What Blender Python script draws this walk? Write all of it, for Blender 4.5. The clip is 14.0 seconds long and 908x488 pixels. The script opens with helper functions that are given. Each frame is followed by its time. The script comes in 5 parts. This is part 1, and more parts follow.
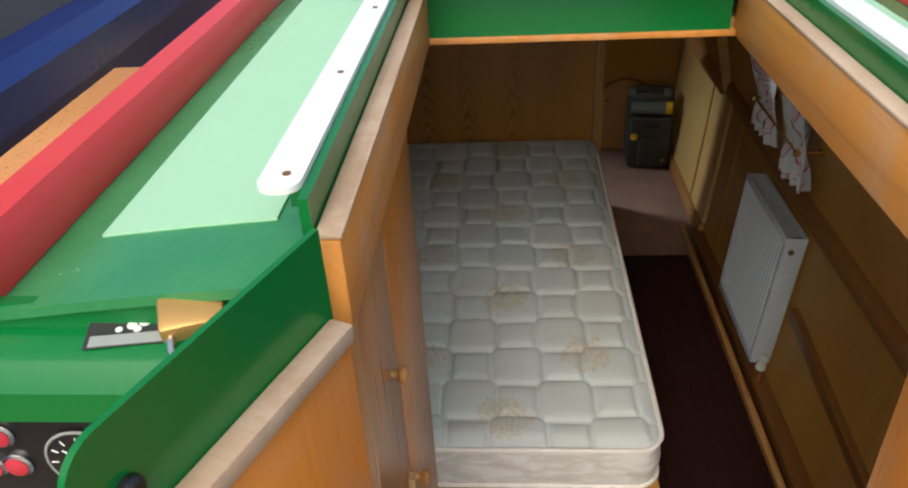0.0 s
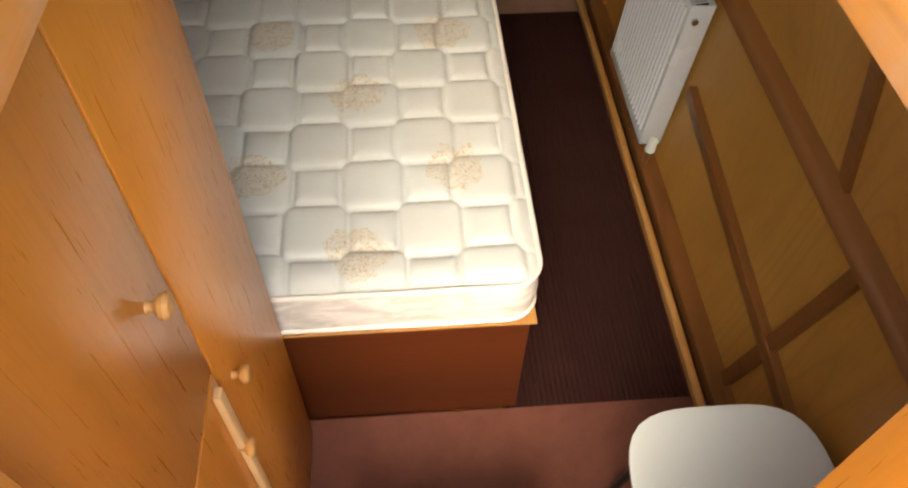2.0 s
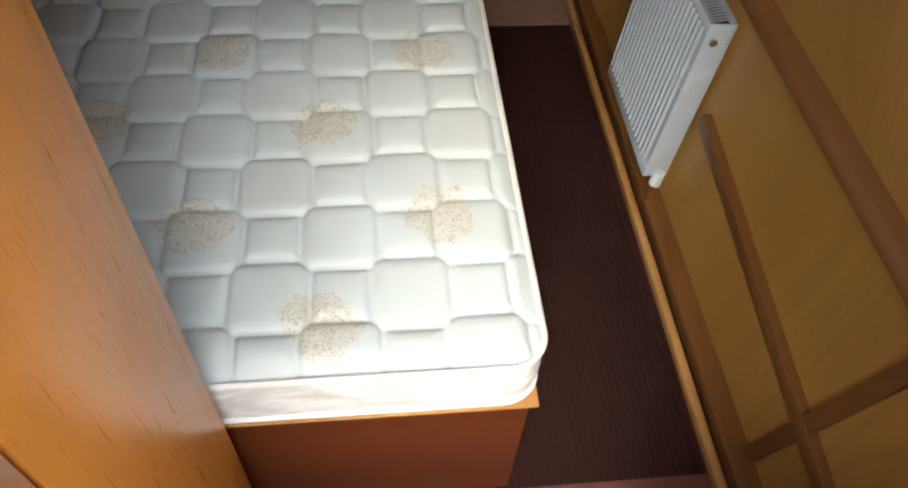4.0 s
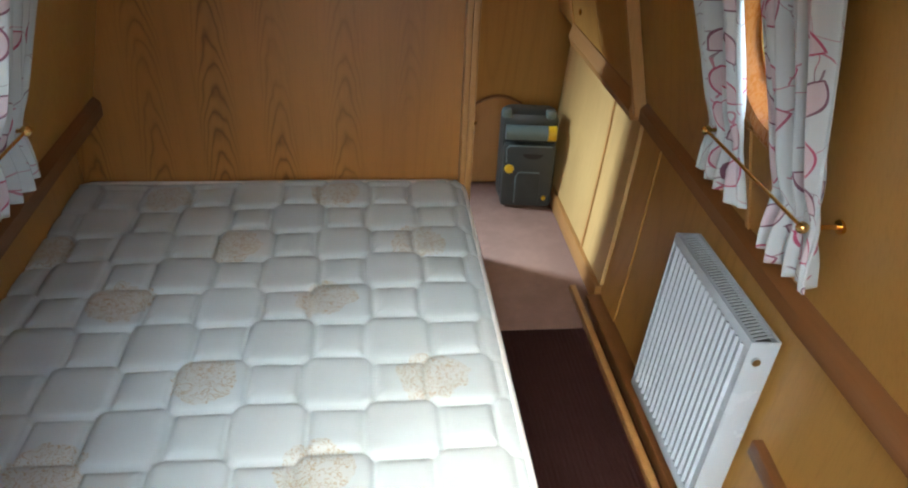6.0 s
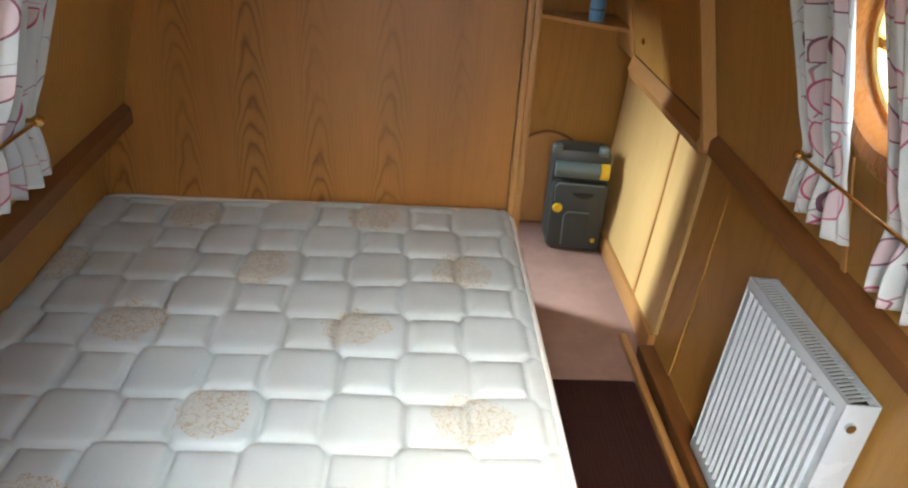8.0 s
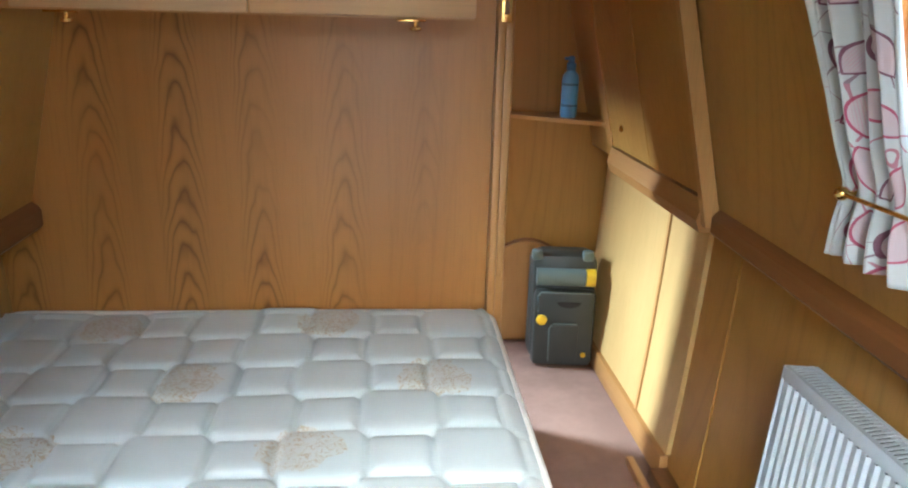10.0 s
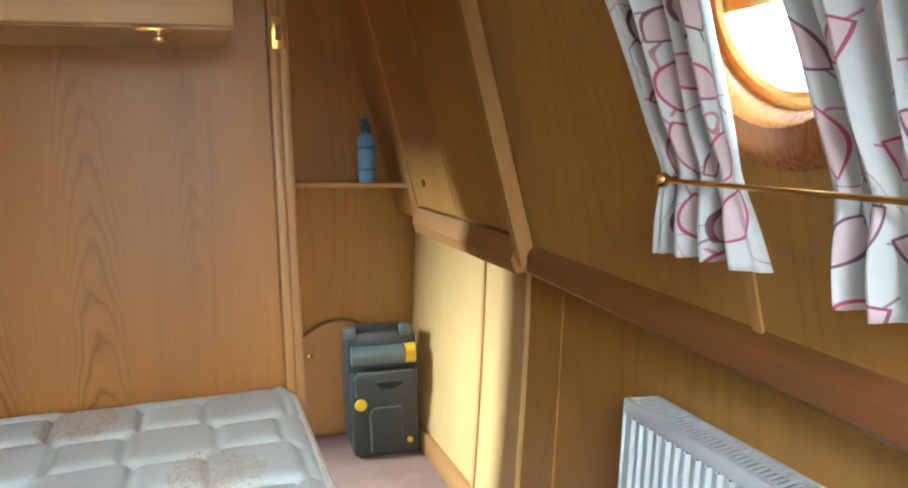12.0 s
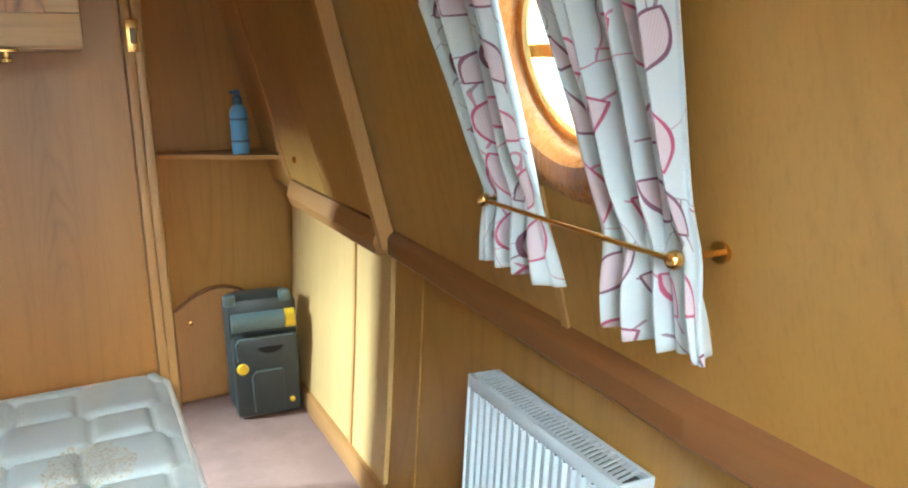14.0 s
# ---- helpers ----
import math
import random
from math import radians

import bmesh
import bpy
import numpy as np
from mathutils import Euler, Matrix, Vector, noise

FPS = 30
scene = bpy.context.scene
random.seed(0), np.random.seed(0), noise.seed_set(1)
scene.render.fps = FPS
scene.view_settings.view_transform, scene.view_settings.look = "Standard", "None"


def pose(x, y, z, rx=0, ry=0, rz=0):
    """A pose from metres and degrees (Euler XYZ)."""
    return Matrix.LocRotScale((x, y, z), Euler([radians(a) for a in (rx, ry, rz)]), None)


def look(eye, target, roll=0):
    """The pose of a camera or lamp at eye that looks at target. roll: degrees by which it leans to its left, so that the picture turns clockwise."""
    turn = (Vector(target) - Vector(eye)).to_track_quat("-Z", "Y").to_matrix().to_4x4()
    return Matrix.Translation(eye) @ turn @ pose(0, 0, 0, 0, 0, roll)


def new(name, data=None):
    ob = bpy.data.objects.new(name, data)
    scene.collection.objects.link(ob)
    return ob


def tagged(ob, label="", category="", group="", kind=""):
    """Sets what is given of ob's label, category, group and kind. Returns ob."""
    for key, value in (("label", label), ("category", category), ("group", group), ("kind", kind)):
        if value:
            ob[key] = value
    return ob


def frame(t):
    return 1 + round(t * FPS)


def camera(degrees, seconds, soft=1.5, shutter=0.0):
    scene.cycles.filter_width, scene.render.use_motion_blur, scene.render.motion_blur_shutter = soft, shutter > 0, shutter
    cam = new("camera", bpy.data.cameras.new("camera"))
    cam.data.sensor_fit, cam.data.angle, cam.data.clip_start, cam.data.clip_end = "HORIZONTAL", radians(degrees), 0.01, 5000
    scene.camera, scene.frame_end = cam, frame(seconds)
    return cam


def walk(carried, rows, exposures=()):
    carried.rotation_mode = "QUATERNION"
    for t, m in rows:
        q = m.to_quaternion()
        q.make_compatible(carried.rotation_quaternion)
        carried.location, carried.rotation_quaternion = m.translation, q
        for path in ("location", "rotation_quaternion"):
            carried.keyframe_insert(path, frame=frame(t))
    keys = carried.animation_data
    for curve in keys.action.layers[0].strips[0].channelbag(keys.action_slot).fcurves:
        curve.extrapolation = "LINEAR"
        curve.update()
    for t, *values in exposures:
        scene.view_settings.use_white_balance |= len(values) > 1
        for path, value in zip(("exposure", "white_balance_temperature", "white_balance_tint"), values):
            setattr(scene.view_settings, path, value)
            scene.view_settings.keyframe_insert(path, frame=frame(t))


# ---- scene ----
cam = camera(62.1, 14.0, soft=2.1)
PATH = [
    (0, (-0.397, -1.429, 2.222), (-0.544, 0.255, 1.154), -3.3),
    (0.5, (-0.364, -1.37, 2.201), (-0.328, 0.295, 1.093), -2.5),
    (1, (-0.299, -1.271, 2.189), (-0.279, 0.276, 0.922), -1.6),
    (1.5, (-0.271, -1.133, 2.147), (-0.234, 0.262, 0.713), -0.4),
    (2, (-0.292, -0.97, 2.095), (-0.176, 0.242, 0.509), 1.4),
    (2.2, (-0.289, -0.918, 2.077), (-0.164, 0.202, 0.425), 2.0),
    (4.3, (-0.294, -0.632, 1.897), (-0.068, 0.636, 0.371), 5.6),
    (4.5, (-0.292, -0.603, 1.891), (-0.004, 0.761, 0.456), 5.7),
    (5, (-0.294, -0.543, 1.886), (0.062, 1.006, 0.673), 4.7),
    (5.5, (-0.297, -0.467, 1.856), (0.017, 1.201, 0.8), 3.3),
    (6, (-0.294, -0.394, 1.835), (-0.082, 1.302, 0.797), 2.7),
    (6.5, (-0.297, -0.413, 1.849), (-0.139, 1.289, 0.809), 2.7),
    (7, (-0.293, -0.367, 1.829), (-0.185, 1.343, 0.796), 2.9),
    (7.5, (-0.275, -0.297, 1.78), (-0.205, 1.413, 0.745), 2.7),
    (8, (-0.303, -0.238, 1.684), (-0.185, 1.529, 0.755), 3.9),
    (8.5, (-0.285, -0.147, 1.648), (-0.143, 1.693, 0.877), 3.0),
    (9, (-0.273, -0.115, 1.593), (-0.122, 1.751, 0.888), 2.4),
    (9.2, (-0.268, -0.076, 1.548), (-0.111, 1.801, 0.877), 2.1),
    (11.3, (-0.251, 0.084, 1.345), (-0.039, 2.02, 0.889), 0.4),
    (11.5, (-0.234, 0.112, 1.322), (0.128, 2.032, 0.897), -0.1),
    (12, (-0.172, 0.23, 1.248), (0.475, 2.099, 0.953), -1.1),
    (12.5, (-0.1, 0.254, 1.265), (0.622, 2.097, 0.979), -1.4),
    (13, (-0.125, 0.197, 1.357), (0.657, 2.004, 1.008), -1.4),
    (13.5, (-0.154, 0.12, 1.372), (0.75, 1.849, 0.928), -0.8),
    (14, (-0.13, 0.083, 1.401), (0.75, 1.816, 0.929), -0.7),
]
EXPOSURES = [
    (0.0, 0.62, 6500, 6), (0.5, 0.95, 7300, 12), (1.0, 1.25, 8400, 20), (1.5, 1.7, 8300, 18), (2.2, 1.95, 7400, 8),
    (4.3, 2.05, 6100, 4), (5.0, 2.25, 6000, 4), (6.5, 2.8, 5500, 0), (7.5, 2.85, 5700, 2), (8.5, 3.35, 6100, 6), (9.2, 3.45, 5600, 2), (11.3, 3.6, 5300, -2), (12.3, 3.6, 5500, -2), (14.0, 3.7, 5200, -8),
]
walk(cam, [(t, look(eye, target, roll)) for t, eye, target, roll in PATH], EXPOSURES)

# ---- world and light ----
world = bpy.data.worlds.new("sky")
scene.world = world
world.use_nodes = True
wn = world.node_tree.nodes
sky = wn.new("ShaderNodeTexSky")
sky.sky_type = "NISHITA"
sky.sun_disc = False
sky.sun_elevation, sky.sun_rotation = radians(48), radians(193)
sky.dust_density, sky.air_density = 5.2, 1.0
world.node_tree.links.new(sky.outputs[0], wn["Background"].inputs[0])
wn["Background"].inputs[1].default_value = 0.15
sun = new("sun", bpy.data.lights.new("sun", "SUN"))
sun.data.energy, sun.data.angle, sun.data.color = 0.6, radians(70), (1.0, 0.96, 0.9)
sun.matrix_world = look((-1.2, -5.2, 5.9), (0, 0, 0))


def window_light(name, eye, target, w, h, power, color=(0.93, 0.97, 1.0)):
    """Daylight entering at an opening."""
    ob = new(name, bpy.data.lights.new(name, "AREA"))
    ob.data.shape, ob.data.size, ob.data.size_y = "RECTANGLE", w, h
    ob.data.energy, ob.data.color = power, color
    ob.matrix_world = look(eye, target)
    return ob


window_light("porthole_daylight_starboard", (0.58, 0.98, 1.45), (0.0, 0.98, 1.30), 0.26, 0.26, 0.12)
window_light("porthole_daylight_port", (-1.14, 0.98, 1.45), (-0.5, 0.98, 1.30), 0.26, 0.26, 0.12)
window_light("side_hatch_daylight", (-1.62, 3.36, 1.47), (0.30, 2.62, 0.45), 0.26, 0.24, 22.0)

# ---- materials ----


class Nodes:
    """A small helper for node materials."""

    def __init__(self, name, rough=0.5, metal=0.0):
        self.mat = bpy.data.materials.new(name)
        self.mat.use_nodes = True
        self.tree = self.mat.node_tree
        self.bsdf = self.tree.nodes["Principled BSDF"]
        self.bsdf.inputs["Roughness"].default_value = rough
        self.bsdf.inputs["Metallic"].default_value = metal

    def add(self, kind, **props):
        n = self.tree.nodes.new(kind)
        if "operation" in props:
            n.operation = props["operation"]
        if "data_type" in props:
            n.data_type = props["data_type"]
        if "blend_type" in props:
            n.blend_type = props["blend_type"]
        if "rotation_type" in props:
            n.rotation_type = props["rotation_type"]
        if "voronoi_dimensions" in props:
            n.voronoi_dimensions = props["voronoi_dimensions"]
        if "noise_dimensions" in props:
            n.noise_dimensions = props["noise_dimensions"]
        if "feature" in props:
            n.feature = props["feature"]
        return n

    def link(self, a, b):
        self.tree.links.new(a, b)

    def put(self, sock, v):
        if isinstance(v, (int, float, tuple)):
            sock.default_value = v
        else:
            self.link(v, sock)

    def math(self, op, a, b=0.0, c=None):
        n = self.add("ShaderNodeMath", operation=op)
        self.put(n.inputs[0], a)
        self.put(n.inputs[1], b)
        if c is not None:
            self.put(n.inputs[2], c)
        return n.outputs[0]

    def coords(self, scale=(1, 1, 1), kind="Object", shift=(0, 0, 0)):
        m = self.add("ShaderNodeMapping")
        m.inputs["Scale"].default_value = scale
        m.inputs["Location"].default_value = shift
        self.link(self.add("ShaderNodeTexCoord").outputs[kind], m.inputs[0])
        return m.outputs[0]

    def noise(self, vec, scale, detail=4.0, rough=0.55, distortion=0.0):
        n = self.add("ShaderNodeTexNoise")
        self.link(vec, n.inputs["Vector"])
        n.inputs["Scale"].default_value, n.inputs["Detail"].default_value = scale, detail
        n.inputs["Roughness"].default_value, n.inputs["Distortion"].default_value = rough, distortion
        return n.outputs[0]

    def ramp(self, fac, stops):
        n = self.add("ShaderNodeValToRGB")
        self.link(fac, n.inputs[0])
        el = n.color_ramp.elements
        while len(el) < len(stops):
            el.new(0.5)
        for e, (p, c) in zip(el, stops):
            e.position, e.color = p, (*c, 1) if len(c) == 3 else c
        return n.outputs[0]

    def mix(self, fac, a, b, how="MIX"):
        n = self.add("ShaderNodeMix", data_type="RGBA", blend_type=how)
        self.put(n.inputs[0], fac)
        self.put(n.inputs[6], (*a, 1) if isinstance(a, tuple) else a)
        self.put(n.inputs[7], (*b, 1) if isinstance(b, tuple) else b)
        return n.outputs[2]

    def bump(self, height, strength=0.2, dist=0.002):
        n = self.add("ShaderNodeBump")
        n.inputs["Strength"].default_value, n.inputs["Distance"].default_value = strength, dist
        self.link(height, n.inputs["Height"])
        self.link(n.outputs[0], self.bsdf.inputs["Normal"])

    def color(self, c):
        self.put(self.bsdf.inputs["Base Color"], (*c, 1) if isinstance(c, tuple) else c)
        return self.mat


def wood(name, light, dark, grain="z", rough=0.32, figure=0.5, size=1.0, worn=0.0, cathedral=0.0):
    """Varnished veneer with straight pores, a cathedral figure and slow changes of tone."""
    n = Nodes(name, rough)
    along, across = 0.55 * size, 6.5 * size
    sc = {"x": (along, across, across), "y": (across, along, across), "z": (across, across, along)}[grain]
    v = n.coords(sc)
    slow = n.noise(v, 0.55, 2.0, 0.5)
    rings = n.math("FRACT", n.math("MULTIPLY", n.noise(v, 0.42, 1.0, 0.4, 0.3), 17.0))
    ring = n.math("SUBTRACT", 1.0, n.math("ABSOLUTE", n.math("MULTIPLY_ADD", rings, 2.0, -1.0)))
    ring = n.math("POWER", ring, 4.0)
    fine_sc = {"x": (6, 160, 160), "y": (160, 6, 160), "z": (160, 160, 6)}[grain]
    fine = n.noise(n.coords(fine_sc), 1.0, 3.0, 0.6)
    patch = n.noise(n.coords((1.6, 1.6, 1.6)), 1.0, 3.0, 0.6)
    bands = n.ramp(n.noise(v, 0.33, 0.0), [(0.42, (0, 0, 0)), (0.62, (1, 1, 1))])
    base = n.mix(n.ramp(slow, [(0.3, (0, 0, 0)), (0.72, (1, 1, 1))]), light, dark)
    deep = tuple(0.42 * c for c in dark)
    col = n.mix(n.math("MULTIPLY", n.math("MULTIPLY", ring, bands), figure), base, deep)
    col = n.mix(n.math("MULTIPLY", n.ramp(fine, [(0.5, (0, 0, 0)), (0.75, (1, 1, 1))]), 0.2), col, deep)
    col = n.mix(n.math("MULTIPLY", n.ramp(patch, [(0.35, (0, 0, 0)), (0.8, (1, 1, 1))]), 0.22), col, tuple(min(1, 1.35 * c) for c in light))
    if cathedral:
        s = n.add("ShaderNodeSeparateXYZ")
        n.link(n.coords(), s.inputs[0])
        wob = n.noise(n.coords((3.0, 3.0, 0.7)), 1.0, 2.0)
        xw = n.math("ADD", n.math("MULTIPLY_ADD", wob, 0.09, 0.02), s.outputs[0])
        cell = n.math("MULTIPLY", xw, 1 / 0.205)
        xl = n.math("MULTIPLY", n.math("SUBTRACT", n.math("FRACT", cell), 0.5), 0.205)
        sq = n.math("MULTIPLY", xl, xl)
        lvl = n.math("ADD", n.math("MULTIPLY_ADD", sq, 900.0, n.math("MULTIPLY", s.outputs[2], 11.0)), n.math("MULTIPLY", n.noise(n.coords((7, 7, 3)), 1.0, 3.0), 4.5))
        arc = n.math("POWER", n.math("SUBTRACT", 1.0, n.math("ABSOLUTE", n.math("MULTIPLY_ADD", n.math("FRACT", lvl), 2.0, -1.0))), 3.0)
        near = n.ramp(sq, [(0.0004, (1, 1, 1)), (0.0022, (0, 0, 0))])
        pick = n.ramp(n.noise(n.coords((2.2, 2.2, 0.8), "Object", (3.1, 0, 0)), 1.0, 1.0), [(0.37, (0, 0, 0)), (0.50, (1, 1, 1))])
        col = n.mix(n.math("MULTIPLY", n.math("MULTIPLY", arc, near), n.math("MULTIPLY", pick, cathedral)), col, deep)
    if worn:
        w = n.noise(n.coords((9, 9, 9)), 1.0, 6.0, 0.7)
        col = n.mix(n.math("MULTIPLY", n.ramp(w, [(0.45, (0, 0, 0)), (0.62, (1, 1, 1))]), worn), col, (0.55, 0.43, 0.33))
    n.link(n.math("MULTIPLY_ADD", fine, 0.18, rough - 0.06), n.bsdf.inputs["Roughness"])
    n.bump(fine, 0.12, 0.001)
    return n.color(col)


def paint(name, c, rough=0.3, wear=0.12, dirt=(0.05, 0.05, 0.04), scale=5.0, metal=0.0):
    """Paint or plastic with faint mottling and fine dirt."""
    n = Nodes(name, rough, metal)
    a = n.noise(n.coords((scale,) * 3), 1.0, 6.0, 0.65)
    b = n.noise(n.coords((scale * 14,) * 3), 1.0, 3.0, 0.6)
    col = n.mix(n.math("MULTIPLY", n.ramp(a, [(0.4, (0, 0, 0)), (0.75, (1, 1, 1))]), wear), c, dirt)
    col = n.mix(n.math("MULTIPLY", n.ramp(b, [(0.55, (0, 0, 0)), (0.7, (1, 1, 1))]), wear * 0.6), col, tuple(min(1, 1.3 * k + 0.02) for k in c))
    n.link(n.math("MULTIPLY_ADD", a, 0.2, rough - 0.1), n.bsdf.inputs["Roughness"])
    n.bump(b, 0.06, 0.001)
    return n.color(col)


OAK_L, OAK_D = (0.46, 0.235, 0.062), (0.34, 0.150, 0.034)
m_wall = wood("oak_veneer_wall", (0.45, 0.250, 0.058), (0.37, 0.190, 0.040), "z", 0.34, 0.25)
m_bulk = wood("oak_veneer_bulkhead", (0.44, 0.205, 0.046), (0.35, 0.150, 0.031), "z", 0.34, 0.3, cathedral=0.9)
m_ward = wood("oak_veneer_wardrobe", (0.63, 0.265, 0.044), (0.50, 0.180, 0.026), "z", 0.27, 0.35)
m_locker = wood("pale_ply_locker", (0.62, 0.43, 0.17), (0.52, 0.33, 0.12), "z", 0.36, 0.12)
m_dado = wood("dark_stained_rail", (0.22, 0.095, 0.028), (0.15, 0.060, 0.018), "y", 0.35, 0.3)
m_trim = wood("oak_trim", (0.54, 0.31, 0.11), (0.44, 0.22, 0.065), "z", 0.35, 0.2, 1.4)
m_trim_y = wood("oak_trim_lengthwise", (0.42, 0.22, 0.07), (0.30, 0.14, 0.04), "y", 0.35, 0.2, 1.4)
m_lining = wood("weathered_hatch_lining", (0.66, 0.29, 0.065), (0.54, 0.21, 0.04), "y", 0.42, 0.3, 1.0, 0.28)
m_raw = wood("weathered_bare_edge", (0.50, 0.36, 0.25), (0.36, 0.24, 0.15), "y", 0.7, 0.3, 2.0, 0.6)
m_doorply = wood("door_ply_lining", (0.63, 0.235, 0.042), (0.52, 0.175, 0.028), "z", 0.36, 0.3, 1.0, 0.12)
m_base = wood("dark_red_bed_base", (0.105, 0.026, 0.008), (0.065, 0.015, 0.005), "x", 0.3, 0.4)
m_pale = wood("pale_pine", (0.62, 0.42, 0.22), (0.50, 0.31, 0.14), "x", 0.45, 0.2)
m_ceiling = wood("ceiling_boards", (0.50, 0.30, 0.10), (0.42, 0.22, 0.06), "y", 0.4, 0.3)
m_green = paint("dark_green_enamel", (0.004, 0.155, 0.030), 0.22, 0.15, (0.01, 0.16, 0.06))
m_roof = paint("mint_roof_paint", (0.36, 0.64, 0.42), 0.55, 0.12, (0.28, 0.50, 0.32))
m_band = paint("green_roof_border", (0.030, 0.22, 0.075), 0.24, 0.3, (0.10, 0.34, 0.15), 9.0)
m_red = paint("red_handrail_paint", (0.62, 0.035, 0.035), 0.35, 0.15, (0.75, 0.16, 0.14))
m_white = paint("white_runner_paint", (0.80, 0.83, 0.82), 0.4, 0.2, (0.5, 0.48, 0.42), 12.0)
m_rad = paint("white_radiator_enamel", (0.58, 0.66, 0.72), 0.25, 0.05, (0.7, 0.7, 0.7))
m_slot_shade = paint("slot_shade", (0.03, 0.03, 0.03), 0.6, 0.1)
m_blue = paint("navy_hull_paint", (0.012, 0.028, 0.16), 0.3, 0.25, (0.03, 0.05, 0.14), 3.0)
m_grey = paint("grey_boat_cover", (0.06, 0.06, 0.075), 0.6, 0.3, (0.12, 0.12, 0.14), 4.0)
m_case = paint("dark_grey_plastic", (0.036, 0.043, 0.041), 0.4, 0.15, (0.1, 0.11, 0.11), 14.0)
m_case_l = paint("grey_plastic", (0.13, 0.18, 0.18), 0.35, 0.15, (0.2, 0.24, 0.24), 14.0)
m_yellow = paint("yellow_plastic", (0.80, 0.55, 0.02), 0.35, 0.05)
m_brass = paint("polished_brass", (0.78, 0.50, 0.16), 0.22, 0.2, (0.4, 0.25, 0.08), 20.0, 1.0)
m_chrome = paint("steel", (0.62, 0.63, 0.64), 0.22, 0.15, (0.3, 0.3, 0.3), 20.0, 1.0)
m_black = paint("black_panel", (0.012, 0.012, 0.013), 0.35, 0.1, (0.04, 0.04, 0.04))
m_lamp_red = paint("red_warning_lens", (0.55, 0.04, 0.06), 0.25, 0.05)
m_bottle = paint("blue_bottle_plastic", (0.16, 0.44, 0.80), 0.3, 0.08, (0.3, 0.5, 0.8))
m_bottle_cap = paint("dark_blue_cap", (0.06, 0.16, 0.36), 0.3, 0.05)
m_plastic_w = paint("white_moulded_plastic", (0.70, 0.80, 0.80), 0.14, 0.04, (0.7, 0.7, 0.68))
m_bronze = wood("porthole_wood_ring", (0.42, 0.17, 0.04), (0.30, 0.11, 0.025), "z", 0.25, 0.3, 2.0)
m_sticker = paint("black_sticker", (0.03, 0.032, 0.034), 0.4, 0.2, (0.15, 0.15, 0.15), 30.0)
m_sticker_g = paint("grey_sticker", (0.30, 0.33, 0.32), 0.4, 0.2, (0.45, 0.45, 0.45), 30.0)
m_plank = wood("jetty_planks", (0.24, 0.13, 0.055), (0.15, 0.075, 0.03), "y", 0.8, 0.4, 1.0, 0.3)
m_padlock = paint("brass_padlock", (0.62, 0.36, 0.12), 0.35, 0.3, (0.45, 0.25, 0.08), 30.0, 0.6)
m_cord = paint("dark_fabric_tie", (0.04, 0.035, 0.03), 0.8, 0.2)


def carpet_material(name, c, ribs=0.0):
    n = Nodes(name, 0.95)
    a = n.noise(n.coords((420,) * 3), 1.0, 2.0, 0.7)
    b = n.noise(n.coords((6,) * 3), 1.0, 5.0, 0.65)
    col = n.mix(n.math("MULTIPLY", a, 0.7), c, tuple(0.35 * k for k in c))
    col = n.mix(n.math("MULTIPLY", n.ramp(b, [(0.4, (0, 0, 0)), (0.75, (1, 1, 1))]), 0.4), col, tuple(min(1, 1.35 * k) for k in c))
    n.bump(a, 0.5, 0.004)
    n.bsdf.inputs["Specular IOR Level"].default_value = 0.1
    return n.color(col)


m_carpet = carpet_material("maroon_brown_carpet", (0.185, 0.075, 0.055))
m_carpet_pale = carpet_material("pink_beige_carpet", (0.36, 0.235, 0.19))
m_mat = carpet_material("ribbed_maroon_runner", (0.046, 0.018, 0.016))


